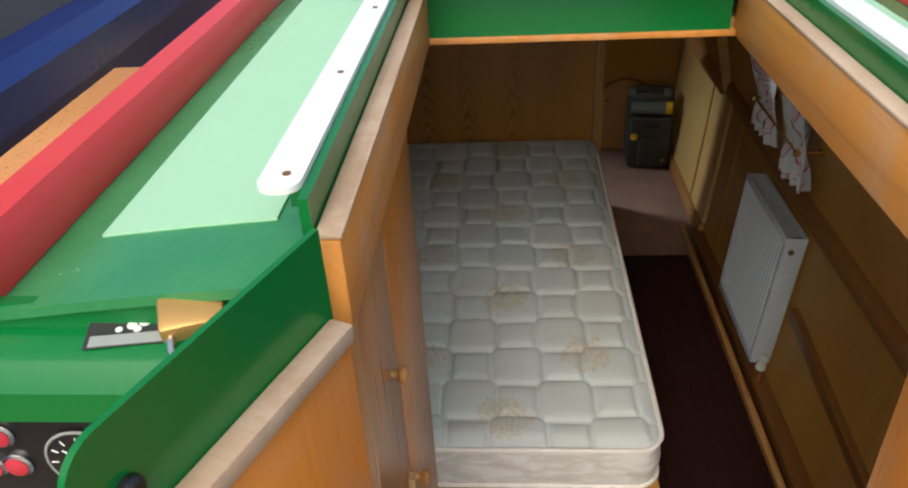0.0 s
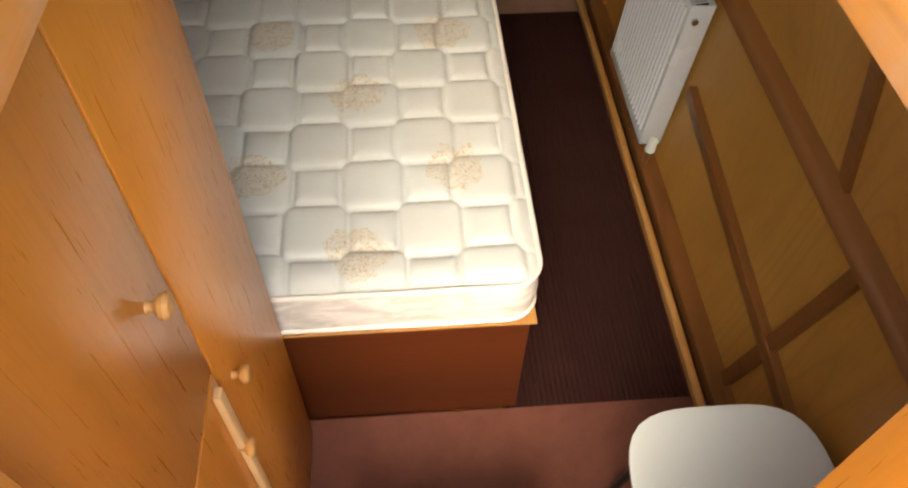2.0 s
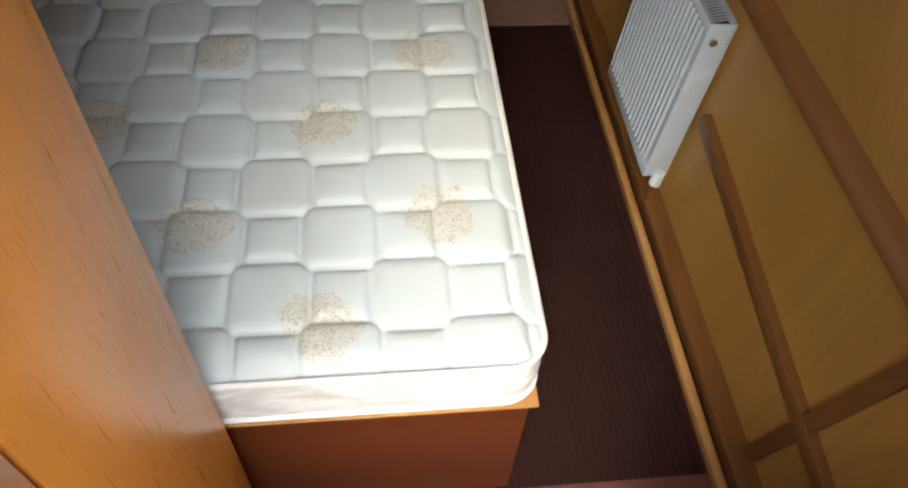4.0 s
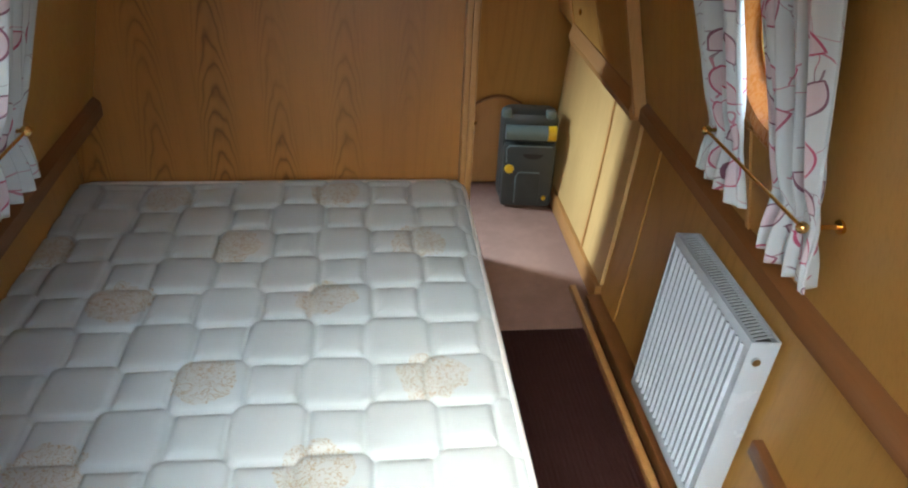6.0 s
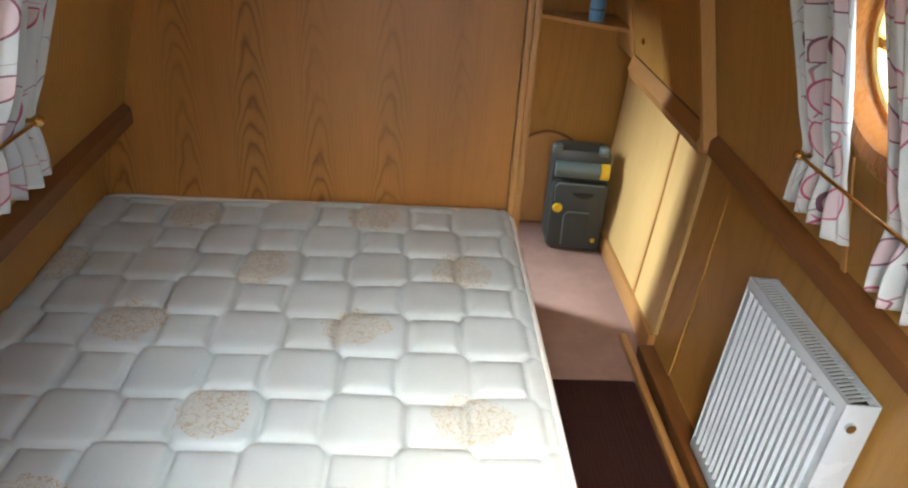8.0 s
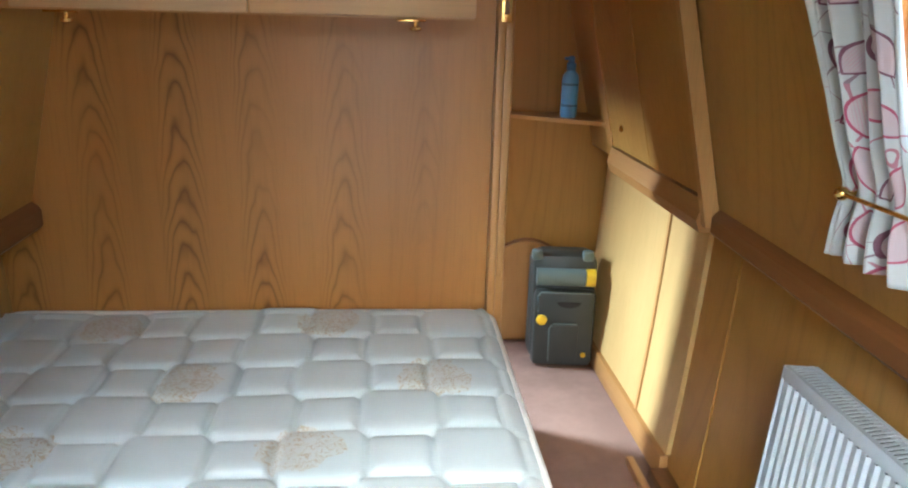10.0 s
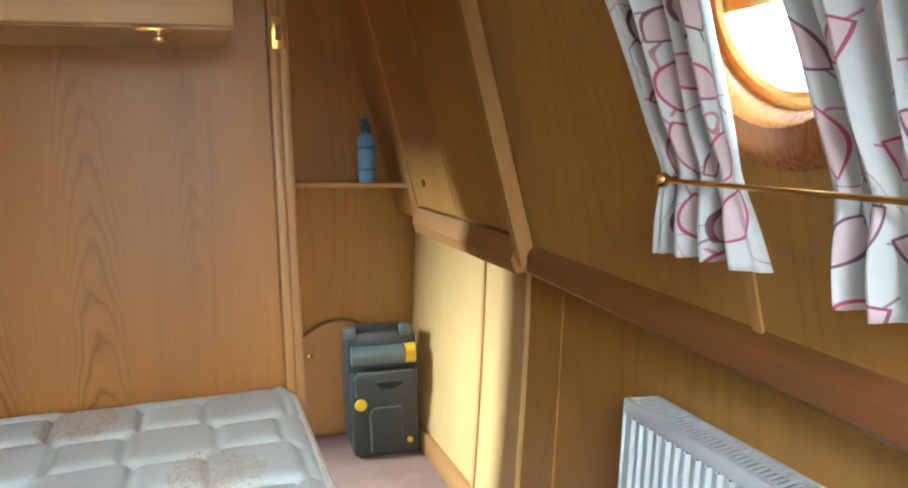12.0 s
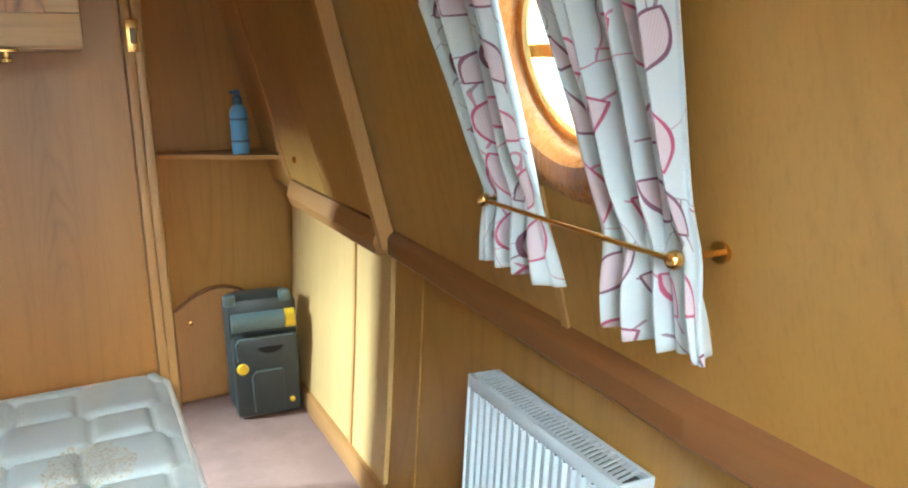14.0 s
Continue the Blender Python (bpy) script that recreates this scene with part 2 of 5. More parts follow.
def ticking_material():
    """Quilted off-white ticking with printed gold scrollwork and old yellow-grey marks."""
    n = Nodes("mattress_ticking", 0.75)
    v = n.coords()
    sep = n.add("ShaderNodeSeparateXYZ")
    n.link(v, sep.inputs[0])
    x, y = sep.outputs[0], sep.outputs[1]
    # printed motifs on two interleaved lattices, one motif every 0.515 m by 0.56 m
    masks = []
    for ox, oy in ((0.210, -0.2925), (0.457, -0.0325)):
        fx = n.math("SUBTRACT", n.math("FRACT", n.math("DIVIDE", n.math("SUBTRACT", x, ox - 5.15 + 0.2575), 0.515)), 0.5)
        fy = n.math("SUBTRACT", n.math("FRACT", n.math("DIVIDE", n.math("SUBTRACT", y, oy - 5.6 + 0.28), 0.56)), 0.5)
        fx, fy = n.math("MULTIPLY", fx, 0.515), n.math("MULTIPLY", fy, 0.56)
        d = n.math("SQRT", n.math("ADD", n.math("MULTIPLY", fx, fx), n.math("MULTIPLY", fy, fy)))
        wob = n.math("MULTIPLY_ADD", n.noise(n.coords((14, 14, 14)), 1.0, 3.0), 0.09, -0.045)
        masks.append(n.math("LESS_THAN", n.math("ADD", d, wob), 0.075))
    mask = n.math("MAXIMUM", masks[0], masks[1])
    curl = n.noise(n.coords((46, 46, 46)), 1.0, 2.0, 0.5, 1.2)
    line = n.math("LESS_THAN", n.math("ABSOLUTE", n.math("SUBTRACT", n.math("FRACT", n.math("MULTIPLY", curl, 5.0)), 0.5)), 0.13)
    stain = n.ramp(n.noise(n.coords((2.6, 2.6, 2.6)), 1.0, 4.0, 0.6), [(0.45, (0, 0, 0)), (0.8, (1, 1, 1))])
    weave = n.noise(n.coords((700, 700, 700)), 1.0, 1.0)
    col = n.mix(n.math("MULTIPLY", stain, 0.45), (0.53, 0.60, 0.61), (0.47, 0.46, 0.42))
    col = n.mix(n.math("MULTIPLY", mask, 0.2), col, (0.55, 0.45, 0.28))
    col = n.mix(n.math("MULTIPLY", n.math("MULTIPLY", mask, line), 0.75), col, (0.40, 0.32, 0.19))
    n.bump(weave, 0.2, 0.001)
    n.bsdf.inputs["Sheen Weight"].default_value = 0.2
    return n.color(col)


m_tick = ticking_material()


def side_ticking():
    n = Nodes("mattress_side_ticking", 0.75)
    a = n.noise(n.coords((10, 10, 34)), 1.0, 4.0, 0.6, 0.6)
    col = n.mix(n.ramp(a, [(0.42, (0, 0, 0)), (0.62, (1, 1, 1))]), (0.74, 0.74, 0.72), (0.56, 0.55, 0.52))
    n.bump(a, 0.5, 0.01)
    return n.color(col)


m_tick_side = side_ticking()
m_piping = paint("mattress_piping", (0.78, 0.76, 0.72), 0.7, 0.2, (0.5, 0.45, 0.38), 20.0)


def curtain_material():
    """White cotton printed with pink outlined leaves on thin stems."""
    n = Nodes("leaf_print_cotton", 0.85)
    v = n.coords((1, 1, 1), "UV")
    vor = n.add("ShaderNodeTexVoronoi", voronoi_dimensions="2D")
    vor.inputs["Scale"].default_value, vor.inputs["Randomness"].default_value = 10.4, 0.3
    n.link(v, vor.inputs["Vector"])
    diff = n.add("ShaderNodeVectorMath", operation="SUBTRACT")
    n.link(v, diff.inputs[0])
    n.link(vor.outputs["Position"], diff.inputs[1])
    csep = n.add("ShaderNodeSeparateColor")
    n.link(vor.outputs["Color"], csep.inputs[0])
    rot = n.add("ShaderNodeVectorRotate", rotation_type="Z_AXIS")
    n.link(diff.outputs[0], rot.inputs["Vector"])
    n.link(n.math("MULTIPLY_ADD", csep.outputs[0], 2.6, -1.3), rot.inputs["Angle"])
    s = n.add("ShaderNodeSeparateXYZ")
    n.link(rot.outputs[0], s.inputs[0])
    lx, ly = s.outputs[0], s.outputs[1]
    size = n.math("MULTIPLY_ADD", csep.outputs[1], 0.007, 0.035)
    q = n.math("DIVIDE", ly, size)
    width = n.math("MULTIPLY", n.math("SUBTRACT", 1.0, n.math("MULTIPLY", q, q)), n.math("MULTIPLY", size, 0.56))
    inside = n.math("LESS_THAN", n.math("ABSOLUTE", lx), width)
    edge = n.math("LESS_THAN", n.math("ABSOLUTE", n.math("SUBTRACT", n.math("ABSOLUTE", lx), width)), 0.0022)
    inrange = n.math("LESS_THAN", n.math("ABSOLUTE", q), 1.04)
    edge = n.math("MULTIPLY", edge, inrange)
    veins = n.math("LESS_THAN", n.math("FRACT", n.math("MULTIPLY", n.math("ADD", lx, n.math("MULTIPLY", ly, 0.22)), 380.0)), 0.3)
    stem = n.math("MULTIPLY", n.math("LESS_THAN", n.math("ABSOLUTE", n.math("ADD", lx, n.math("MULTIPLY", n.math("MULTIPLY", ly, ly), 3.0))), 0.0015), n.math("SUBTRACT", 1.0, inside))
    vee = n.add("ShaderNodeTexVoronoi", voronoi_dimensions="2D", feature="DISTANCE_TO_EDGE")
    vee.inputs["Scale"].default_value, vee.inputs["Randomness"].default_value = 5.2, 1.0
    warp = n.add("ShaderNodeVectorMath", operation="MULTIPLY_ADD")
    wobble = n.add("ShaderNodeTexNoise", noise_dimensions="2D")
    wobble.inputs["Scale"].default_value = 5.0
    n.link(v, wobble.inputs["Vector"])
    n.link(wobble.outputs["Color"], warp.inputs[0])
    warp.inputs[1].default_value = (0.22, 0.22, 0)
    n.link(v, warp.inputs[2])
    n.link(warp.outputs[0], vee.inputs["Vector"])
    vine = n.math("MULTIPLY", n.math("LESS_THAN", vee.outputs["Distance"], 0.005), n.math("SUBTRACT", 1.0, inside))
    weave = n.noise(n.coords((900, 900, 1), "UV"), 1.0, 1.0)
    tone = n.ramp(csep.outputs[2], [(0.3, (0.36, 0.03, 0.10)), (0.7, (0.13, 0.03, 0.07))])
    col = n.mix(n.math("MULTIPLY", inside, 0.45), (0.52, 0.57, 0.585), (0.54, 0.36, 0.41))
    col = n.mix(n.math("MULTIPLY", n.math("MULTIPLY", inside, veins), 0.4), col, (0.58, 0.26, 0.34))
    col = n.mix(n.math("MULTIPLY", n.math("MAXIMUM", stem, vine), 0.7), col, tone)
    col = n.mix(n.math("MULTIPLY", edge, 0.9), col, tone)
    n.bump(weave, 0.15, 0.001)
    n.bsdf.inputs["Sheen Weight"].default_value = 0.15
    return n.color(col)


m_curtain = curtain_material()


def glass_material():
    n = Nodes("window_glass", 0.02)
    n.bsdf.inputs["Transmission Weight"].default_value = 1.0
    n.bsdf.inputs["IOR"].default_value = 1.02
    return n.color((0.96, 0.98, 0.98))


m_glass = glass_material()


def water_material():
    n = Nodes("canal_water", 0.12)
    a = n.noise(n.coords((2.5, 2.5, 2.5)), 1.0, 5.0, 0.6)
    n.bump(a, 0.4, 0.03)
    return n.color(n.mix(a, (0.045, 0.05, 0.035), (0.10, 0.10, 0.075)))


m_water = water_material()
m_bank = paint("far_bank", (0.16, 0.20, 0.10), 0.95, 0.6, (0.35, 0.34, 0.28), 0.4)

# ---- mesh helpers ----


def box(bm, x0, x1, y0, y1, z0, z1, bevel=0.0, m=None):
    """Adds a box, with rounded edges if bevel is given."""
    g = bmesh.ops.create_cube(bm, size=1.0)
    vs = g["verts"]
    for v in vs:
        v.co = Vector((x0 + (v.co.x + 0.5) * (x1 - x0), y0 + (v.co.y + 0.5) * (y1 - y0), z0 + (v.co.z + 0.5) * (z1 - z0)))
    if bevel:
        es = {e for v in vs for e in v.link_edges}
        r = bmesh.ops.bevel(bm, geom=list(es), offset=bevel, segments=2, affect="EDGES", profile=0.5)
        vs = list({v for f in r["faces"] for v in f.verts} | {v for v in vs if v.is_valid})
    if m:
        for v in vs:
            v.co = m @ v.co
    return vs


def tube(bm, a, b, r0, r1=None, seg=16, caps=True):
    """Adds a round bar from a to b."""
    a, b = Vector(a), Vector(b)
    g = bmesh.ops.create_cone(bm, cap_ends=caps, segments=seg, radius1=r0, radius2=r0 if r1 is None else r1, depth=(b - a).length)
    m = Matrix.Translation((a + b) / 2) @ (b - a).to_track_quat("Z", "Y").to_matrix().to_4x4()
    for v in g["verts"]:
        v.co = m @ v.co
    return g["verts"]


def lathe(bm, profile, m, seg=24):
    """Adds a turned shape: profile of (radius, height), about the z axis of m."""
    rings = []
    for r, h in profile:
        rings.append([bm.verts.new(m @ Vector((r * math.cos(2 * math.pi * k / seg), r * math.sin(2 * math.pi * k / seg), h))) for k in range(seg)])
    for p, q in zip(rings, rings[1:]):
        for k in range(seg):
            bm.faces.new((p[k], p[(k + 1) % seg], q[(k + 1) % seg], q[k]))
    bm.faces.new(rings[0][::-1])
    bm.faces.new(rings[-1])


def sweep(bm, pts, r, seg=8, closed=False):
    """Adds a round cord along points."""
    pts = [Vector(p) for p in pts]
    n = len(pts)
    rings = []
    for i, p in enumerate(pts):
        d = (pts[(i + 1) % n] - pts[i - 1]) if closed or 0 < i < n - 1 else (pts[1] - pts[0] if i == 0 else pts[-1] - pts[-2])
        q = d.to_track_quat("Z", "Y").to_matrix()
        rings.append([bm.verts.new(p + q @ Vector((r * math.cos(2 * math.pi * k / seg), r * math.sin(2 * math.pi * k / seg), 0))) for k in range(seg)])
    pairs = list(zip(rings, rings[1:])) + ([(rings[-1], rings[0])] if closed else [])
    for a, b in pairs:
        for k in range(seg):
            bm.faces.new((a[k], a[(k + 1) % seg], b[(k + 1) % seg], b[k]))
    if not closed:
        bm.faces.new(rings[0][::-1])
        bm.faces.new(rings[-1])


def extrude_y(bm, profile, y0, y1):
    """Adds a solid with a closed (x, z) profile between y0 and y1."""
    a = [bm.verts.new((x, y0, z)) for x, z in profile]
    b = [bm.verts.new((x, y1, z)) for x, z in profile]
    n = len(a)
    for k in range(n):
        bm.faces.new((a[k], a[(k + 1) % n], b[(k + 1) % n], b[k]))
    bm.faces.new(a[::-1])
    bm.faces.new(b)


def rounded_plate(bm, w, h, t, r, seg=6):
    """Adds a plate in x, y about the origin, with rounded corners, from z 0 to t."""
    pts = []
    for cx, cy, a0 in ((w / 2 - r, h / 2 - r, 0), (-w / 2 + r, h / 2 - r, 90), (-w / 2 + r, -h / 2 + r, 180), (w / 2 - r, -h / 2 + r, 270)):
        for k in range(seg + 1):
            a = radians(a0 + 90 * k / seg)
            pts.append((cx + r * math.cos(a), cy + r * math.sin(a)))
    lo = [bm.verts.new((x, y, 0)) for x, y in pts]
    hi = [bm.verts.new((x, y, t)) for x, y in pts]
    n = len(pts)
    for k in range(n):
        bm.faces.new((lo[k], lo[(k + 1) % n], hi[(k + 1) % n], hi[k]))
    bm.faces.new(lo[::-1])
    bm.faces.new(hi)
    return lo + hi


def finish(bm, name, material, smooth=True):
    bmesh.ops.recalc_face_normals(bm, faces=bm.faces[:])
    me = bpy.data.meshes.new(name)
    bm.to_mesh(me)
    bm.free()
    me.materials.append(material)
    if smooth:
        for p in me.polygons:
            p.use_smooth = True
        me.set_sharp_from_angle(angle=radians(35))
    return me


def part(name, bm, material, parent=None, label=""):
    ob = new(name, finish(bm, name, material))
    if parent:
        ob.parent = parent
    if label:
        tagged(ob, label)
    return ob


def thing(name, label, category, group="", at=(0, 0, 0)):
    ob = new(name)
    ob.empty_display_size = 0.05
    ob.location = at
    return tagged(ob, label, category, group)


def setting(name, bm, material, label, category):
    return tagged(part(name, bm, material), label, category, "", "structure")


def bx(*a, **k):
    bm = bmesh.new()
    box(bm, *a, **k)
    return bm


# ---- the boat's shell ----
MID = -0.27          # the boat's centre line
AFT, FORE = -0.85, 3.235


def upper_x(z):
    """Inner face of the leaning starboard cabin side."""
    return 0.620 - 0.240 * (z - 0.93)


def lower_x(z):
    """Inner face of the bowed starboard hull lining."""
    return 0.640 + 0.105 * z - 0.035 * z * z


def mirror(x):
    return 2 * MID - x


def side_wall(name, flip, z_list, inner, y0, y1, thick, material, label, hole=None):
    """A side panel that follows the profile; a round hole (y, z, radius) may be cut out of it."""
    bm = bmesh.new()
    f = mirror if flip else (lambda x: x)
    prof = [(f(inner(z)), z) for z in z_list] + [(f(inner(z) + thick), z) for z in reversed(z_list)]
    if not hole:
        extrude_y(bm, prof, y0, y1)
        return setting(name, bm, material, label, "wall")
    hy, hz, hr = hole
    z0, z1 = z_list[0], z_list[-1]
    seg = 48
    outer, rim = [], []
    for k in range(seg):
        a = 2 * math.pi * (k + 0.5) / seg
        c, s = math.cos(a), math.sin(a)
        t = min((y1 - hy) / c if c > 0 else (y0 - hy) / c, (z1 - hz) / s if s > 0 else (z0 - hz) / s)
        outer.append((hy + t * c, hz + t * s))
        rim.append((hy + hr * c, hz + hr * s))
    corners = [(y1, z1), (y0, z1), (y0, z0), (y1, z0)]
    loops = []
    for d in (0, thick):
        lo = [bm.verts.new((f(inner(z) + d), y, z)) for y, z in outer]
        ri = [bm.verts.new((f(inner(z) + d), y, z)) for y, z in rim]
        co = [bm.verts.new((f(inner(z) + d), y, z)) for y, z in corners]
        for k in range(seg):
            j = (k + 1) % seg
            (ya, za), (yb, zb) = outer[k], outer[j]
            if abs(ya - yb) > 1e-6 and abs(za - zb) > 1e-6:
                q = min(range(4), key=lambda i: (corners[i][0] - (ya + yb) / 2) ** 2 + (corners[i][1] - (za + zb) / 2) ** 2)
                bm.faces.new((lo[k], co[q], lo[j], ri[j], ri[k]))
            else:
                bm.faces.new((lo[k], lo[j], ri[j], ri[k]))
        loops.append((lo, ri))
    for k in range(seg):
        j = (k + 1) % seg
        bm.faces.new((loops[0][1][k], loops[0][1][j], loops[1][1][j], loops[1][1][k]))
    return setting(name, bm, material, label, "wall")


LOW = [0.0, 0.08, 0.16, 0.24, 0.32, 0.40, 0.50, 0.70, 0.925]
PORT_Y, PORT_Z, PORT_R = 1.005, 1.405, 0.20
for flip, side in ((False, "starboard"), (True, "port")):
    side_wall("wall_%s_lower" % side, flip, LOW, lower_x, AFT, FORE, 0.03, m_wall, "bowed golden oak-veneered lower cabin wall lining", None)
    side_wall("wall_%s_upper_aft" % side, flip, [0.93, 1.765], upper_x, AFT, 0.50, 0.03, m_wall, "golden oak-veneered cabin wall leaning inwards", None)
    side_wall("wall_%s_upper_middle" % side, flip, [0.93, 1.765], upper_x, 0.50, 1.55, 0.03, m_wall, "golden oak-veneered cabin wall with a porthole opening", (PORT_Y, PORT_Z, PORT_R))
    if not flip:
        side_wall("wall_starboard_upper_fore", flip, [0.93, 1.765], upper_x, 1.55, FORE, 0.03, m_wall, "golden oak-veneered cabin wall leaning inwards", None)
# the port side beyond the bed has an open side hatch
side_wall("wall_port_upper_bed_end", True, [0.93, 1.765], upper_x, 1.55, 2.60, 0.03, m_wall, "golden oak-veneered cabin wall leaning inwards", None)
side_wall("wall_port_upper_sill", True, [0.93, 0.97], upper_x, 2.60, FORE, 0.03, m_wall, "oak sill under the side hatch", None)

# unseen panel, added to keep the hatch light off the upper lockers
side_wall("wall_port_light_cutoff", True, [1.325, 1.765], upper_x, 2.60, FORE, 0.03, m_wall, "unseen oak-veneered panel added over the side hatch to cut its light", None)

# gunwale ledge joining the upper and lower linings
for flip, side in ((False, "starboard"), (True, "port")):
    f = mirror if flip else (lambda x: x)
    bm = bmesh.new()
    extrude_y(bm, [(f(0.620), 0.926), (f(0.620), 0.9295), (f(0.760), 0.9295), (f(0.760), 0.926)], AFT, FORE)
    setting("gunwale_ledge_%s" % side, bm, m_dado, "dark stained ledge behind the dado rail", "trim")
    bm = bmesh.new()
    y_end = 1.889 if not flip else 1.933
    prof = [(f(0.590), 0.872), (f(0.590), 0.912), (f(0.597), 0.922), (f(0.6175), 0.938), (f(0.6175), 0.925), (f(0.700), 0.925), (f(0.700), 0.862), (f(0.600), 0.862)]
    # the rail is level aft and lifts with the sheer towards the bow
    for ya, yb in ((AFT + 0.09, 0.8), (0.8, y_end)):
        n0 = len(bm.verts)
        extrude_y(bm, prof, ya, yb)
        bm.verts.ensure_lookup_table()
        for v_ in bm.verts[n0:]:
            v_.co.z += 0.032 * max(0.0, v_.co.y - 0.8)
    setting("dado_rail_%s" % side, bm, m_dado, "dark stained wooden dado rail along the cabin wall", "trim")
    # outer steel skin
    bm = bmesh.new()
    extrude_y(bm, [(f(0.86), -0.3), (f(0.86), 0.90), (f(0.88), 0.90), (f(0.88), -0.3)], -3.2, 6.0)
    deck_bm = bmesh.new()
    extrude_y(deck_bm, [(f(0.727), 0.901), (f(0.727), 0.912), (f(0.885), 0.912), (f(0.885), 0.901)], AFT, 6.0)
    setting("gunwale_%s" % side, deck_bm, m_grey, "dark painted steel gunwale", "deck")
    setting("hull_side_%s" % side, bm, m_green, "dark green steel hull side", "hull")

setting("floor_base", bx(-1.42, 0.88, AFT - 0.06, FORE + 0.05, -0.05, -0.003), m_base, "plain boarded cabin floor under the carpet", "floor")
setting("floor", bx(mirror(0.668), 0.668, AFT + 0.09, -0.002, -0.003, 0.006), m_carpet, "worn maroon-brown carpet at the foot of the steps", "carpet")
setting("floor_fore", bx(mirror(0.668), 0.668, 1.935, FORE, -0.003, 0.007), m_carpet_pale, "pale pinkish-beige carpet", "carpet")
bm = bmesh.new()
box(bm, -0.04, 0.530, -0.002, 1.935, -0.003, 0.004)
runner = setting("floor_runner", bm, m_mat, "dark maroon ribbed runner in the aisle", "carpet")
bm = bmesh.new()
extrude_y(bm, [(0.0, 0.004), (0.003, 0.008), (0.008, 0.008), (0.011, 0.004)], 0.0, 1.93)
rib_mesh = finish(bm, "rib", m_mat)
for k in range(33):
    rib = new("rib", rib_mesh)
    rib.location.x = -0.03 + k * 0.0168
    rib.parent = runner
setting("batten_floor", bx(0.536, 0.562, -0.60, 2.20, 0.0, 0.034, bevel=0.004), m_trim, "oak batten along the aisle floor", "trim")
setting("pipe_trunking", bx(0.580, 0.648, -0.60, 2.10, 0.0, 0.055, bevel=0.006), m_dado, "dark boxed pipe trunking at the wall foot", "trim")

# ceiling and steel roof with the hatch opening
HX0, HX1, HY0, HY1 = -0.578, 0.070, AFT, 0.075
CE = upper_x(1.765)
bm = bmesh.new()
for a in ((mirror(CE), HX0, AFT + 0.0, FORE), (HX1, CE, AFT + 0.0, FORE), (HX0, HX1, HY1, FORE)):
    box(bm, a[0], a[1], a[2], a[3], 1.765, 1.785)
setting("ceiling", bm, m_ceiling, "varnished boarded cabin ceiling with a hatch opening", "ceiling")


def roof_z(x):
    return 1.835 - 0.10 * (x - MID) ** 2


bm = bmesh.new()
N = 10
for xa, xb, ya, yb in ((-1.04, HX0 - 0.012, AFT - 0.02, 6.0), (HX1 + 0.012, 0.50, AFT - 0.02, 6.0), (HX0 - 0.012, HX1 + 0.012, HY1 + 0.012, 6.0)):
    top = [(xa + (xb - xa) * k / N, roof_z(xa + (xb - xa) * k / N)) for k in range(N + 1)]
    extrude_y(bm, top + [(x, z - 0.012) for x, z in reversed(top)], ya, yb)
roof = setting("roof", bm, m_band, "mottled dark green steel cabin roof", "roof")
for name, xa, xb in (("roof_panel_port", -0.845, -0.645), ("roof_panel_starboard", 0.120, 0.305)):
    bm = bmesh.new()
    top = [(xa + (xb - xa) * k / 6, roof_z(xa + (xb - xa) * k / 6) + 0.003) for k in range(7)]
    extrude_y(bm, top + [(x, z - 0.004) for x, z in reversed(top)], -0.745, 6.0)
    setting(name, bm, m_roof, "pale mint non-slip roof panel", "roof")
for flip, side in ((False, "starboard"), (True, "port")):
    f = mirror if flip else (lambda x: x)
    rail = thing("handrail", "red painted steel handrail along the roof edge", "handrail", "roof handrails", (f(0.43), 0, 1.77))
    bm = bmesh.new()
    a, b = 0.362, 0.415
    prof = [(f(a) - f(0.43), 0.026), (f(a + 0.004) - f(0.43), 0.060), (f(a + 0.020) - f(0.43), 0.082), (f(b) - f(0.43), 0.088), (f(b + 0.015) - f(0.43), 0.070), (f(b + 0.02) - f(0.43), 0.026), (f(b) - f(0.43), 0.026)]
    extrude_y(bm, prof, AFT - 0.02, 6.0)
    part("rail", bm, m_red, rail)
    # outer steel side under the rail, leaning outwards to the gunwale
    bm = bmesh.new()
    for ya, yb in ((AFT, 0.80), (1.24, 2.62), (3.55, 6.0)) if flip else ((AFT, 0.80), (1.24, 6.0)):
        extrude_y(bm, [(f(0.50), 1.76), (f(0.715), 0.92), (f(0.725), 0.92), (f(0.51), 1.76)], ya, yb)
    setting("cabin_side_%s" % side, bm, m_green, "dark green steel cabin side", "hull")

